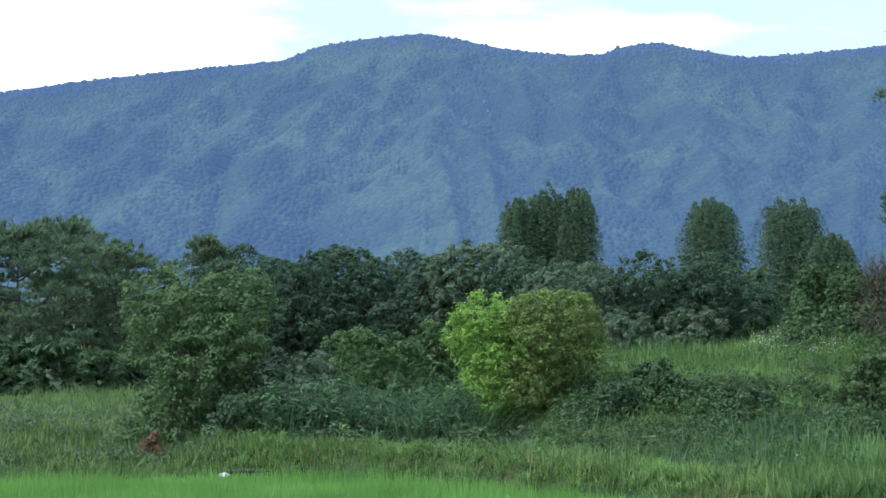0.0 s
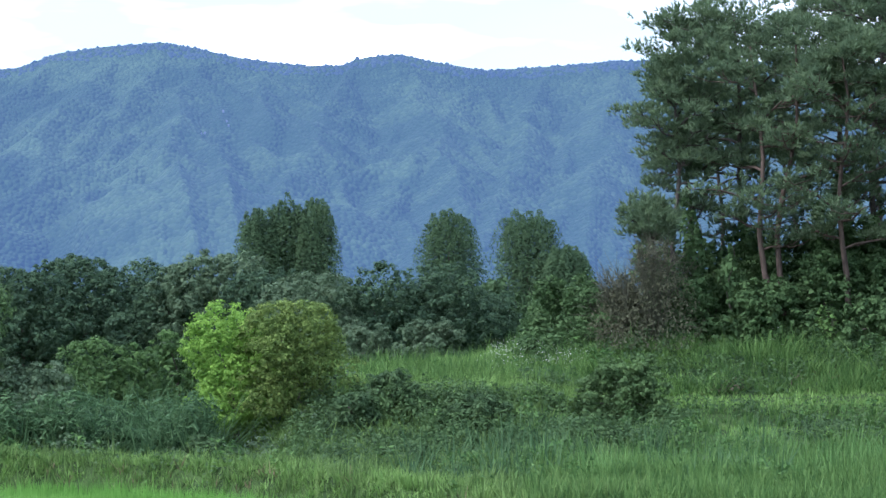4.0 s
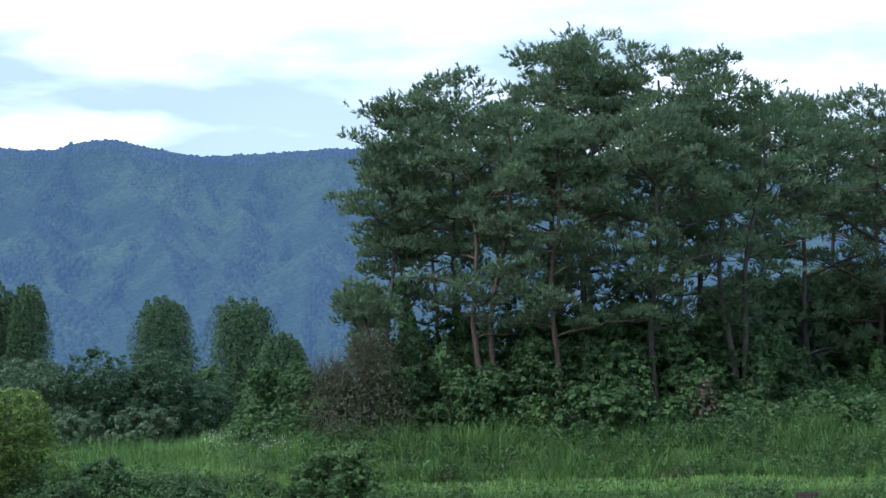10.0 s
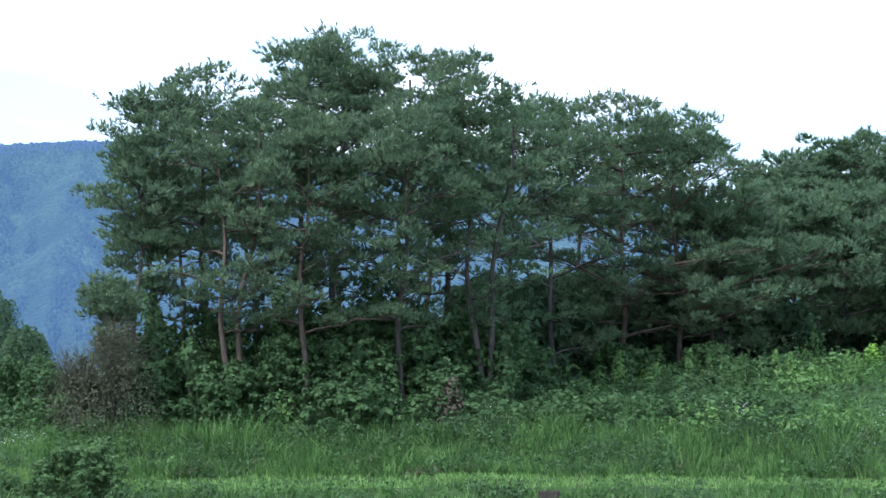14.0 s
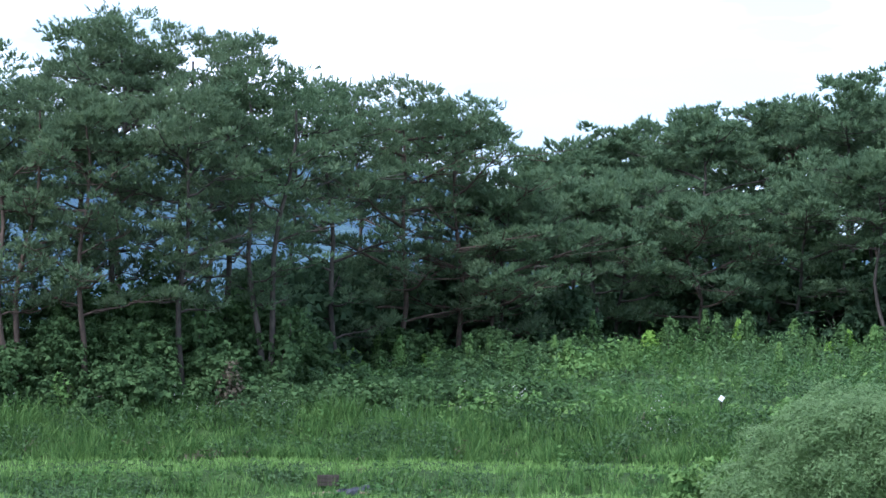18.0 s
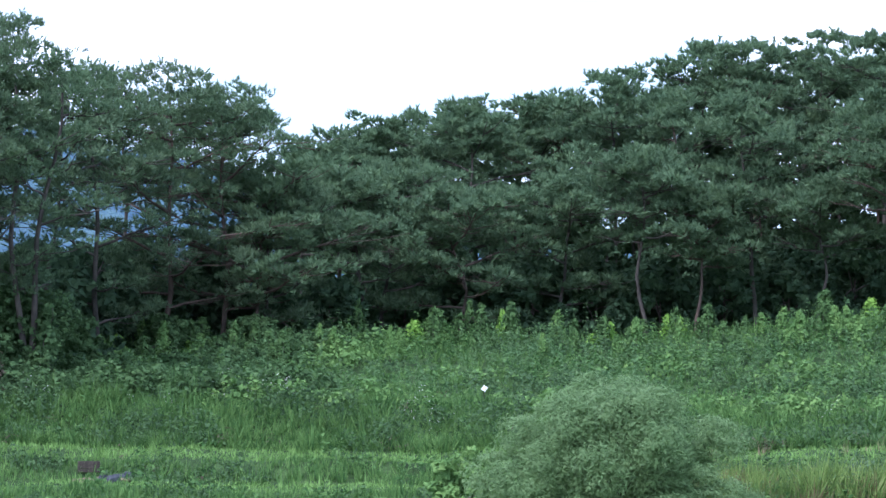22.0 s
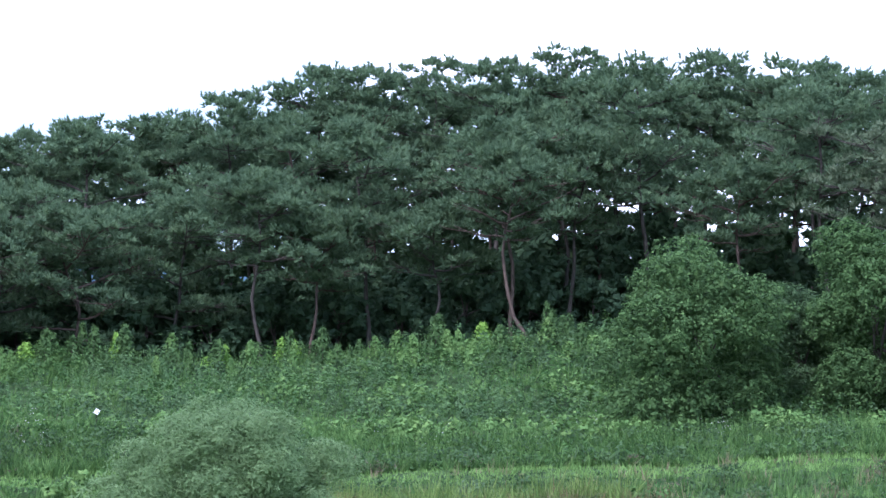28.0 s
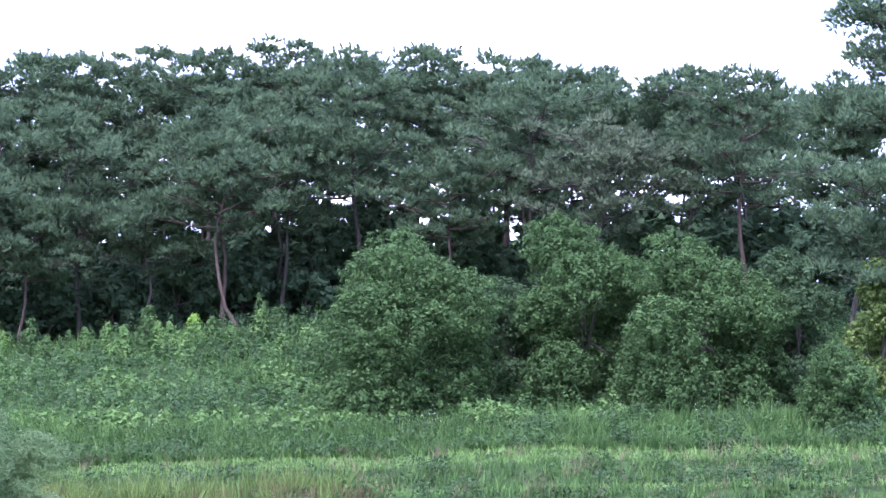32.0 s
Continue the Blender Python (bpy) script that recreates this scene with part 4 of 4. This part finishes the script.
def grass(name, label, mat, n, az, rr, height, width, lean=0.35, where=None, seed=1, patchy=None, tuft=11, trim=None):
    """Blades in tussocks that fan outwards, each tussock of its own height; one mesh."""
    g = np.random.default_rng(seed)
    a, r, x, y = strew(g, n // tuft, az[0], az[1], rr[0], rr[1])
    if patchy:
        k = ripple(x, y, patchy, seed) + g.uniform(-0.6, 0.6, len(x)) > 0
        x, y = x[k], y[k]
    tall = height * np.exp(g.normal(0, 0.28, len(x))) * (0.9 + 0.3 * ripple(x, y, 2.3, seed) + 0.2 * ripple(x, y, 0.9, seed + 5))
    x, y, tall = (np.repeat(q, tuft) for q in (x, y, tall))
    turn = g.uniform(0, 2 * np.pi, len(x))
    out = np.abs(g.normal(0, 0.13, len(x))) * (0.5 + tall)
    x, y = x + np.cos(turn) * out, y + np.sin(turn) * out
    if where is not None:
        k = where(np.degrees(np.arctan2(x, y)), np.hypot(x, y))
        x, y, tall, turn = x[k], y[k], tall[k], turn[k]
    if trim is not None:
        tall = tall * trim(np.hypot(x, y))
    v, f = blades(g, x, y, ground(x, y), tall, width, lean, turn + g.normal(0, 0.5, len(x)))
    return tagged(new(name, mesh_of(name, v, f, mat)), label, "grass", kind="stuff")


def on_path(a, r):
    """The mown strip of the terrace."""
    upper = (r > 88.4 + 0.3 * np.sin(a * 1.7)) & (r < 92.2 + 0.3 * np.sin(a * 1.3)) & (a > 11)
    lower = (r > 82.3 + 0.5 * np.sin(a * 0.9)) & (r < 85.8 + 0.3 * np.sin(a * 1.9)) & (a > 12.5) & ((a < 34.5) | (a > 42.5))
    return upper | lower


def off_path(a, r):
    hollow = (a < 2.0) & (a > -5.2) & (r > paddy_edge(a) + 4.5) & (r < paddy_edge(a) + 9)
    return (r > paddy_edge(a)) & ~on_path(a, r) & ~hollow


grass("rice_field", "bright green young rice standing in the paddy", RICE, 60000, (-12.5, 5), (66, 80), 0.36, 0.022, 0.2, lambda a, r: r < paddy_edge(a), 1, tuft=4)
grass("bank_grass", "lush green grass on the field bank", GRASS, 75000, (-12.5, 11), (64, 92), 0.44, 0.05, 0.55, off_path, 2, tuft=8)
grass("lower_bank_grass", "rough tufted grass on the bank below the terrace", TALL_GRASS, 85000, (11, 58), (75, 92), 0.55, 0.048, 0.45, off_path, 8,
      trim=lambda r: np.interp(r, [64, 80.5, 81.5, 82.5, 84, 86, 87.2, 88.4, 90], [1, 1, 0.5, 0.35, 0.9, 0.95, 0.75, 0.42, 0.3]))
grass("path_grass", "short bright grass on the terrace path", SKYLIT_GRASS, 66000, (10, 58), (81, 93), 0.2, 0.05, 0.5, on_path, 7, tuft=3)
grass("tall_bank_grass", "tall reedy grass on the main bank", TALL_GRASS, 85000, (4, 58), (92, 98.5), 0.64, 0.05, 0.75, None, 3)
grass("meadow_grass", "mixed green grass on the hill slope", TALL_GRASS, 60000, (4, 58), (98, 128), 0.5, 0.045, 0.45, None, 4)
grass("mound_grass", "bright lush grass on top of the mound", SKYLIT_GRASS, 28000, (2.5, 12), (86, 101), 0.42, 0.048, 0.5, off_path, 46, tuft=8)
grass("front_bank_grass", "rough grass on the low bank by the field", TALL_GRASS, 38000, (8, 19), (62, 77), 0.5, 0.05, 0.5, off_path, 49, tuft=8)
grass("far_grass", "pale green grass on the flat beyond the paddy", GRASS, 34000, (-12.5, 4), (80, 135), 0.42, 0.045, 0.45, None, 5)
grass("dry_grass", "yellowing tall grass along the lower terrace", YELLOW_GRASS, 17000, (35.3, 43), (80, 86.5), 0.8, 0.05, 0.55, None, 6, 1.3)
grass("rusty_grass", "rust-brown withered sedge along the lower terrace", RUST, 9000, (35.3, 44), (78, 83.5), 0.55, 0.04, 0.45, None, 51, 1.6)
grass("bank_straw", "withered straw at the foot of the paddy bank", STRAW, 5000, (-4, 11), (66, 84), 0.42, 0.04, 0.7, lambda a, r: (r > paddy_edge(a) + 0.1) & (r < paddy_edge(a) + 1.5), 50, 1.2)
grass("straw_grass", "withered straw among the terrace grass", STRAW, 4000, (35, 57), (80, 91), 0.55, 0.03, 0.5, None, 38, 1.5)


def weeds(name, label, mat, n, az, rr, height, size, seed, patchy=2.0, aspect=0.6, bare=0.0, clump=14, category="weeds", spire=0.0):
    """Leafy low growth in clumps or upright stands, as one mesh."""
    g = np.random.default_rng(seed)
    a, r, x, y = strew(g, n, az[0], az[1], rr[0], rr[1])
    k = (ripple(x, y, patchy, seed) + g.uniform(-0.22, 0.22, n) > bare) & (r > paddy_edge(a) + 1) & ~on_path(a, r)
    x, y = x[k], y[k]
    tall = height * g.uniform(0.4, 1.3, len(x)) * (0.9 + 0.5 * ripple(x, y, 1.7, seed + 3))
    wide = g.uniform(0.15, 0.4, len(x)) * (1 - 0.65 * spire)
    clump = int(clump * 1.5)
    X, Y, H, W = (np.repeat(q, clump) for q in (x, y, tall, wide))
    up = g.uniform(0.1, 1, len(X)) ** (0.7 + 0.2 * spire)
    off = g.normal(0, 1, (len(X), 2)) * (W * (1.1 - 0.6 * up))[:, None]
    X, Y = X + off[:, 0], Y + off[:, 1]
    p = np.stack([X, Y, ground(X, Y) + H * up], -1)
    d = unit(np.concatenate([off, np.full((len(X), 1), 0.35)], 1))
    v, f = leaves(g, p, d, size, aspect, 0.4)
    return tagged(new(name, mesh_of(name, v, f, mat)), label, category, kind="stuff")


weeds("bank_weeds", "leafy weeds growing through the bank grass", WEED, 4200, (-6, 58), (66, 98), 0.75, 0.16, 21, 2.6, bare=0.15)
weeds("slope_weeds", "broad-leaved weeds covering the hill slope", WEED, 6200, (17, 58), (98, 127), 1.0, 0.15, 22, 5.0, bare=0.1, clump=15, spire=0.5)
weeds("mound_weeds", "leafy weeds and creepers over the mound", VINE_LEAF, 1500, (2.5, 12), (79, 87), 0.7, 0.14, 23, 2.0, bare=-0.1)
weeds("creeper_patch", "large pale creeper leaves on the slope", SAPLING_LEAF, 4200, (20, 50), (99, 122), 0.8, 0.2, 24, 4.2, aspect=0.85, bare=0.4)
weeds("mugwort_patch", "grey-green mugwort stands on the hill slope", MUGWORT, 4200, (22, 50), (101, 124), 1.4, 0.2, 25, 5.5, aspect=0.3, bare=0.05, spire=1.0)
weeds("dark_meadow_weeds", "dark leafy weeds in patches on the slope", DARK_LEAF, 4200, (19, 56), (99, 124), 0.9, 0.16, 47, 4.0, bare=0.3)
weeds("edge_weeds", "lush leafy growth along the foot of the grove", VINE_LEAF, 2200, (8, 27), (97.5, 101), 1.3, 0.2, 26, 2.0, aspect=0.75, bare=-0.3)
weeds("left_bank_weeds", "greyish leafy weeds on the field bank", GREY_LEAF, 900, (-12, 4), (81, 95), 0.8, 0.14, 27, 2.0, bare=0.0)
weeds("white_wildflowers", "white wildflowers on the mound and the bank", WHITE_PETAL, 170, (10, 26), (96, 98.5), 1.1, 0.045, 28, 1.6, aspect=0.9, bare=0.3, clump=9, category="flowers")
weeds("meadow_flowers", "small white flowers along the meadow's edge", WHITE_PETAL, 150, (28, 56), (94, 99), 1.0, 0.045, 29, 1.6, aspect=0.9, bare=0.3, clump=8, category="flowers")
weeds("withered_patch", "withered brown stalks among the grass", BROWN_LEAF, 420, (14, 50), (82, 104), 0.6, 0.2, 30, 1.8, aspect=0.2, bare=0.55)
grass("reed_bed", "tall grey-green reeds between the bushes", REED, 7000, (-4.0, 0.7), (83.5, 89.5), 1.6, 0.06, 0.75, None, 31, tuft=9)
weeds("reed_leaves", "dense drooping reed leaves between the bushes", REED, 1500, (-4.2, 0.7), (83.2, 89.5), 1.9, 0.42, 48, 1.5, aspect=0.13, bare=-0.9, clump=14, spire=0.4)
grass("bank_reeds", "tall reeds in tufts on the low bank", REED, 3500, (5, 14), (70, 82), 1.0, 0.055, 0.4, lambda a, r: r > paddy_edge(a) + 0.5, 32, 2.2)
grass("tall_stalks", "tall pale grass stalks standing above the bank", DRY_GRASS, 260, (19, 27), (95, 98), 1.9, 0.02, 0.15, None, 33, 2.0)
grass("bank_crest_grass", "bright grass on the crest of the low paddy bank", SKYLIT_GRASS, 50000, (-5, 9), (66, 86), 0.32, 0.046, 0.6, lambda a, r: (r > paddy_edge(a) + 0.6) & (r < paddy_edge(a) + 4.8), 34)
weeds("bank_face_weeds", "dark leafy weeds on the face of the main bank", DARK_LEAF, 4200, (8, 58), (91.5, 97.5), 0.8, 0.13, 35, 1.9, bare=0.05)
weeds("lower_bank_weeds", "dark leafy weeds on the lower bank", DARK_LEAF, 2200, (-6, 58), (72, 86), 0.6, 0.13, 36, 1.3, bare=0.2)
grass("yellow_grass", "yellow-green tall grass in front of the terraces", DRY_GRASS, 9000, (8, 20), (70, 80), 0.7, 0.05, 0.5, off_path, 37, 4.0)
weeds("white_flower_patch", "dense white wildflowers on the end of the mound", WHITE_PETAL, 90, (7.2, 10.2), (95, 99), 1.1, 0.04, 39, 1.2, aspect=0.9, bare=0.0, clump=10, category="flowers")
weeds("mound_bushes", "dark tangled creepers on the mound's slope", DARK_LEAF, 1800, (3, 12), (79, 87), 0.7, 0.12, 40, 1.6, bare=0.1)
weeds("terrace_bank_weeds", "leafy weeds on the face of the terrace bank", DARK_LEAF, 1700, (8, 58), (85.7, 88.2), 0.5, 0.12, 41, 1.8, bare=0.25)
weeds("brown_bank_patch", "brown withered growth at the foot of the bank", BROWN_LEAF, 500, (12, 50), (91.8, 93.5), 0.45, 0.2, 42, 1.3, aspect=0.2, bare=0.35)
weeds("creeper_band", "pale green creeper leaves along the meadow's lower edge", SAPLING_LEAF, 1500, (24, 50), (96.5, 100.5), 0.8, 0.19, 43, 2.2, aspect=0.85, bare=0.2)
weeds("shelf_weeds", "dark leafy weeds on the shelf below the meadow", VINE_LEAF, 1200, (26, 58), (88, 93), 0.5, 0.14, 44, 2.4, bare=0.25)
weeds("lower_face_weeds", "dark leafy weeds on the face of the lower bank", DARK_LEAF, 2400, (3, 58), (76.5, 82), 0.5, 0.12, 45, 1.8, bare=0.2)

# ---- saplings, vines, bare shrub and small things ----


def sapling(rng, height, leaf, label):
    """A young tree: thin stem with a column of broad leaves, built at the origin."""
    ob = thing("sapling", 0, 0, 0, label, "sapling", "saplings along the wood's edge")
    s = np.linspace(0, 1, 5)
    v, q = tube(np.outer(s * height * 0.95, [0, 0, 1]) + np.outer(np.sin(s * 4) * 0.04, [1, 0, 0]), 0.022 * (1 - 0.7 * s), 5)
    part("stem", mesh_of("stem", v, q, GREY_BARK, True), ob)
    n = 340
    up = rng.uniform(0.12, 1.0, n)
    turn = rng.uniform(0, 6.28, n)
    out = (0.42 * np.sin(np.pi * (0.15 + 0.8 * up)) + 0.08) * rng.uniform(0.3, 1.1, n)
    p = np.stack([np.cos(turn) * out, np.sin(turn) * out, up * height + rng.normal(0, 0.06, n)], -1)
    d = unit(np.stack([np.cos(turn), np.sin(turn), np.full(n, 0.8)], -1))
    v, f = leaves(rng, p, d, 0.18, 0.65, 0.4)
    part("foliage", mesh_of("foliage", v, f, leaf), ob)
    return ob


rng = np.random.default_rng(41)
kinds = [sapling(rng, 1.7, SAPLING_LEAF, "bright green sapling with broad leaves"), sapling(rng, 1.9, MID_LEAF, "green sapling with broad leaves"),
         sapling(rng, 1.5, LIME_LEAF, "yellowish green sapling with broad leaves")]
used = set()
for i in range(126):
    az = 21.0 + i * 0.2 + rng.uniform(-0.3, 0.3)
    r = 115 + rng.uniform(0, 10) - (3 if az < 27 else 0)
    k = int(rng.choice([0, 0, 0, 1, 1, 1, 1, 1, 2]))
    x, y = at(az, r)
    m = pose(x, y, float(ground(x, y)) - 0.05, 0, 0, rng.uniform(0, 360)) @ Matrix.Diagonal((*[float(rng.uniform(0.55, 1.05))] * 2, float(rng.uniform(0.45, 1.2)), 1))
    if k in used:
        copy_thing(kinds[k], m)
    else:
        kinds[k].matrix_basis = m
        kinds[k].scale = (1, 1, 1)
        used.add(k)


def climbing_vine(rng, az, r, height, half):
    """Leaves that climb a trunk."""
    x, y = at(az, r)
    ob = thing("climbing_vine", x, y, float(ground(x, y)), "leafy vine climbing a pine trunk", "vine", "vines in the grove")
    s = np.linspace(0, 1, 8)
    v, q = tube(np.stack([0.2 * np.sin(s * 9), 0.2 * np.cos(s * 9), s * height], -1), 0.03 * (1 - 0.6 * s), 4)
    part("stem", mesh_of("stem", v, q, GREY_BARK, True), ob)
    n = int(700 * half * height / 3)
    up = rng.uniform(0, 1, n)
    turn = rng.uniform(0, 6.28, n)
    out = half * (0.5 + 0.5 * np.sin(up * 11 + az)) * rng.uniform(0.4, 1.1, n)
    p = np.stack([np.cos(turn) * out, np.sin(turn) * out, up * height], -1)
    v, f = leaves(rng, p, unit(np.stack([np.cos(turn), np.sin(turn), 0 * turn + 0.3], -1)), 0.2, 0.85, 0.4)
    part("foliage", mesh_of("foliage", v, f, VINE_LEAF), ob)


for az, r, h, w in [(12.15, 100.5, 5.0, 0.5), (12.9, 99.0, 4.2, 0.6), (14.95, 101, 6.0, 0.7), (13.9, 100.0, 3.0, 0.6), (16.9, 101, 5.0, 0.7), (18.3, 101, 4.6, 0.7), (11.4, 99.5, 3.4, 0.6), (20.3, 101.5, 3.8, 0.6), (11.9, 102.0, 6.5, 0.45), (13.2, 103.2, 6.0, 0.7), (15.6, 103.5, 7.5, 0.7), (17.2, 103.5, 6.5, 0.7), (19.3, 103.2, 5.5, 0.7)]:
    climbing_vine(rng, az, r, h, w)


WITHERED = leafy("grey_brown_leaves", (0.075, 0.084, 0.05), (0.115, 0.124, 0.075), (0.16, 0.166, 0.1))


def bare_shrub(rng, az, r, height, half):
    """A brown leafless shrub: forked twigs from the root."""
    x, y = at(az, r)
    ob = thing("bare_shrub", x, y, float(ground(x, y)), "brown withered shrub with bare twigs beside the grove", "shrub")
    for _ in range(13):
        turn, lean = rng.uniform(0, 6.28), rng.uniform(0.1, 0.95)
        end = np.array([np.cos(turn) * half * lean, np.sin(turn) * half * lean, height * rng.uniform(0.75, 1.0) * (1 - 0.5 * lean ** 2)])
        s = np.linspace(0, 1, 6)[:, None]
        main = end * s + np.array([0, 0, height * 0.12]) * np.sin(s * 3.1) + rng.normal(0, 0.04, (6, 3)) * s
        pieces = [tube(main, 0.035 * (1 - 0.8 * s[:, 0]), 4)]
        for _ in range(80):
            w = rng.uniform(0.12, 1)
            root = np.array([np.interp(w, s[:, 0], main[:, c]) for c in range(3)])
            way = unit(rng.normal(0, 1, 3) + [0, 0, 0.7] + end / height * 0.6) * rng.uniform(0.4, 1.1)
            pieces.append(tube(np.stack([root, root + way * 0.5 + rng.normal(0, 0.05, 3), root + way]), [0.012, 0.009, 0.004], 3))
        v, q = joined(pieces)
        part("branch", mesh_of("branch", v, q, TWIG, True), ob)
    n = 3400
    d = unit(rng.normal(0, 1, (n, 3)) + [0, 0, 0.4]) * rng.uniform(0.55, 1.0, (n, 1))
    up = np.abs(d[:, 2])
    taper = half * (1.05 - 0.45 * up ** 2)
    p = np.stack([d[:, 0] * taper, d[:, 1] * taper, up * height * 0.95], -1)
    v, f = leaves(rng, p, unit(d + [0, 0, 0.3]), 0.15, 0.3, 0.7)
    part("withered_leaves", mesh_of("withered_leaves", v, f, WITHERED), ob)


bare_shrub(rng, 11.1, 97.2, 4.7, 2.1)
bare_shrub(rng, 10.3, 97.6, 3.2, 1.4)


def stone(rng, name, az, r, wide, tall, mat, label, lift=0.0):
    x, y = at(az, r)
    bm = bmesh.new()
    bmesh.ops.create_icosphere(bm, subdivisions=3, radius=1.0)
    shift = Vector(rng.uniform(0, 50, 3))
    for vert in bm.verts:
        k = 1 + 0.35 * noise.noise(vert.co * 1.3 + shift) + 0.12 * noise.noise(vert.co * 4 + shift)
        vert.co = Vector((vert.co.x * wide * k, vert.co.y * wide * 0.7 * k, max(vert.co.z, -0.6) * tall * k))
    me = bpy.data.meshes.new(name)
    bm.to_mesh(me)
    bm.free()
    me.materials.append(mat)
    ob = new(name, me)
    ob.location = (x, y, float(ground(x, y)) + tall * 0.35 + lift)
    return tagged(ob, label, "stone")


def board(name, size, parent, m, mat):
    bm = bmesh.new()
    bmesh.ops.create_cube(bm, size=1.0)
    bmesh.ops.scale(bm, vec=size, verts=bm.verts)
    bmesh.ops.bevel(bm, geom=bm.edges, offset=min(size) * 0.2, segments=1, affect="EDGES")
    me = bpy.data.meshes.new(name)
    bm.to_mesh(me)
    bm.free()
    me.materials.append(mat)
    ob = part(name, me, parent)
    ob.matrix_basis = m
    return ob


# drain outlet by the terrace: old boards and wet stones on bare soil
x, y = at(21.3, 87.0)
crate = thing("wooden_crate", x, y, float(ground(x, y)) + 0.05, "old open wooden crate lying by the terrace drain", "crate")
crate.rotation_euler = (0, 0, radians(-18))
for i in range(3):
    board("slat", (0.75, 0.03, 0.11), crate, pose(0, -0.25, 0.08 + i * 0.13), OLD_WOOD)
    board("slat", (0.75, 0.03, 0.11), crate, pose(0, 0.25, 0.08 + i * 0.13), OLD_WOOD)
for sx in (-0.36, 0.36):
    board("end_panel", (0.04, 0.46, 0.4), crate, pose(sx, 0, 0.2), OLD_WOOD)
for az, r, w, h in [(21.95, 86.2, 0.34, 0.2), (21.7, 85.8, 0.3, 0.2), (22.2, 86.5, 0.26, 0.18), (21.85, 85.4, 0.28, 0.2), (21.45, 86.0, 0.2, 0.12)]:
    stone(rng, "drain_stone", az, r, w, h, STONE, "dark wet grey stone in the drain outlet", 0.05)
soil = stone(rng, "bare_soil", 21.65, 86.2, 1.1, 0.16, MUD, "bare brown soil washed out round the drain", -0.02)
tagged(soil, "bare brown soil washed out round the drain", "soil")
# pale stone and a log at the paddy's edge
stone(rng, "pale_stone", -5.25, 79.4, 0.2, 0.13, PALE_STONE, "pale stone lying at the paddy's edge", 0.1)
x, y = at(-4.75, 79.6)
log = new("log", mesh_of("log", *tube(np.stack([[-0.7, 0, 0.1], [0, 0.05, 0.12], [0.7, -0.05, 0.1]]), [0.07, 0.08, 0.06], 9), OLD_WOOD, True))
log.location = (x, y, float(ground(x, y)) + 0.12)
tagged(log, "grey weathered log lying at the paddy's edge", "log")
# white sheet in the weeds
x, y = at(30.52, 99.5)
sheet = thing("white_marker", x, y, float(ground(x, y)), "small white plastic plate on a stake in the weeds", "marker")
board("plate", (0.2, 0.012, 0.22), sheet, pose(0, 0, 0.97, -12, 32, -30), PLASTIC)
board("stake", (0.03, 0.03, 0.96), sheet, pose(0.0, 0.03, 0.46), OLD_WOOD)


def heap(rng, name, az, r, height, half, mat, label, count, size=0.2):
    """A low heap of leaves on thin stems."""
    x, y = at(az, r)
    ob = thing(name, x, y, float(ground(x, y)), label, "shrub")
    twigs = []
    for _ in range(14):
        e = unit(rng.normal(0, 1, 3) + [0, 0, 1.2]) * [half, half, height]
        twigs.append(tube(np.stack([e * 0, e * 0.5 + [0, 0, 0.1], e * 0.95]), [0.02, 0.015, 0.006], 4))
    part("stem", mesh_of("stem", *joined(twigs), TWIG, True), ob)
    d = unit(rng.normal(0, 1, (count, 3)) + [0, 0, 0.3])
    d[:, 2] = np.abs(d[:, 2])
    v, f = leaves(rng, d * [half, half, height] * rng.uniform(0.5, 1.05, (count, 1)), d, size, 0.6)
    part("foliage", mesh_of("foliage", v, f, mat), ob)


heap(rng, "withered_vine_heap", 19.0, 98.4, 2.2, 0.7, BROWN_LEAF, "heap of withered brown vines below the pines", 420)
heap(rng, "reddish_shrub", -6.9, 84.5, 0.9, 0.5, RED_LEAF, "low shrub with reddish withered leaves", 120)
heap(rng, "yellow_green_shrub", 15.1, 98.2, 1.8, 0.6, SAPLING_LEAF, "small yellow-green shrub in front of the thicket", 420, 0.17)
heap(rng, "low_shrub", 39.3, 86.0, 1.1, 1.3, GREY_LEAF, "low dark green shrub on the terrace", 700, 0.15)
heap(rng, "low_shrub", 42.4, 112.0, 1.7, 1.4, VINE_LEAF, "leafy green shrub on the hill slope", 800, 0.19)
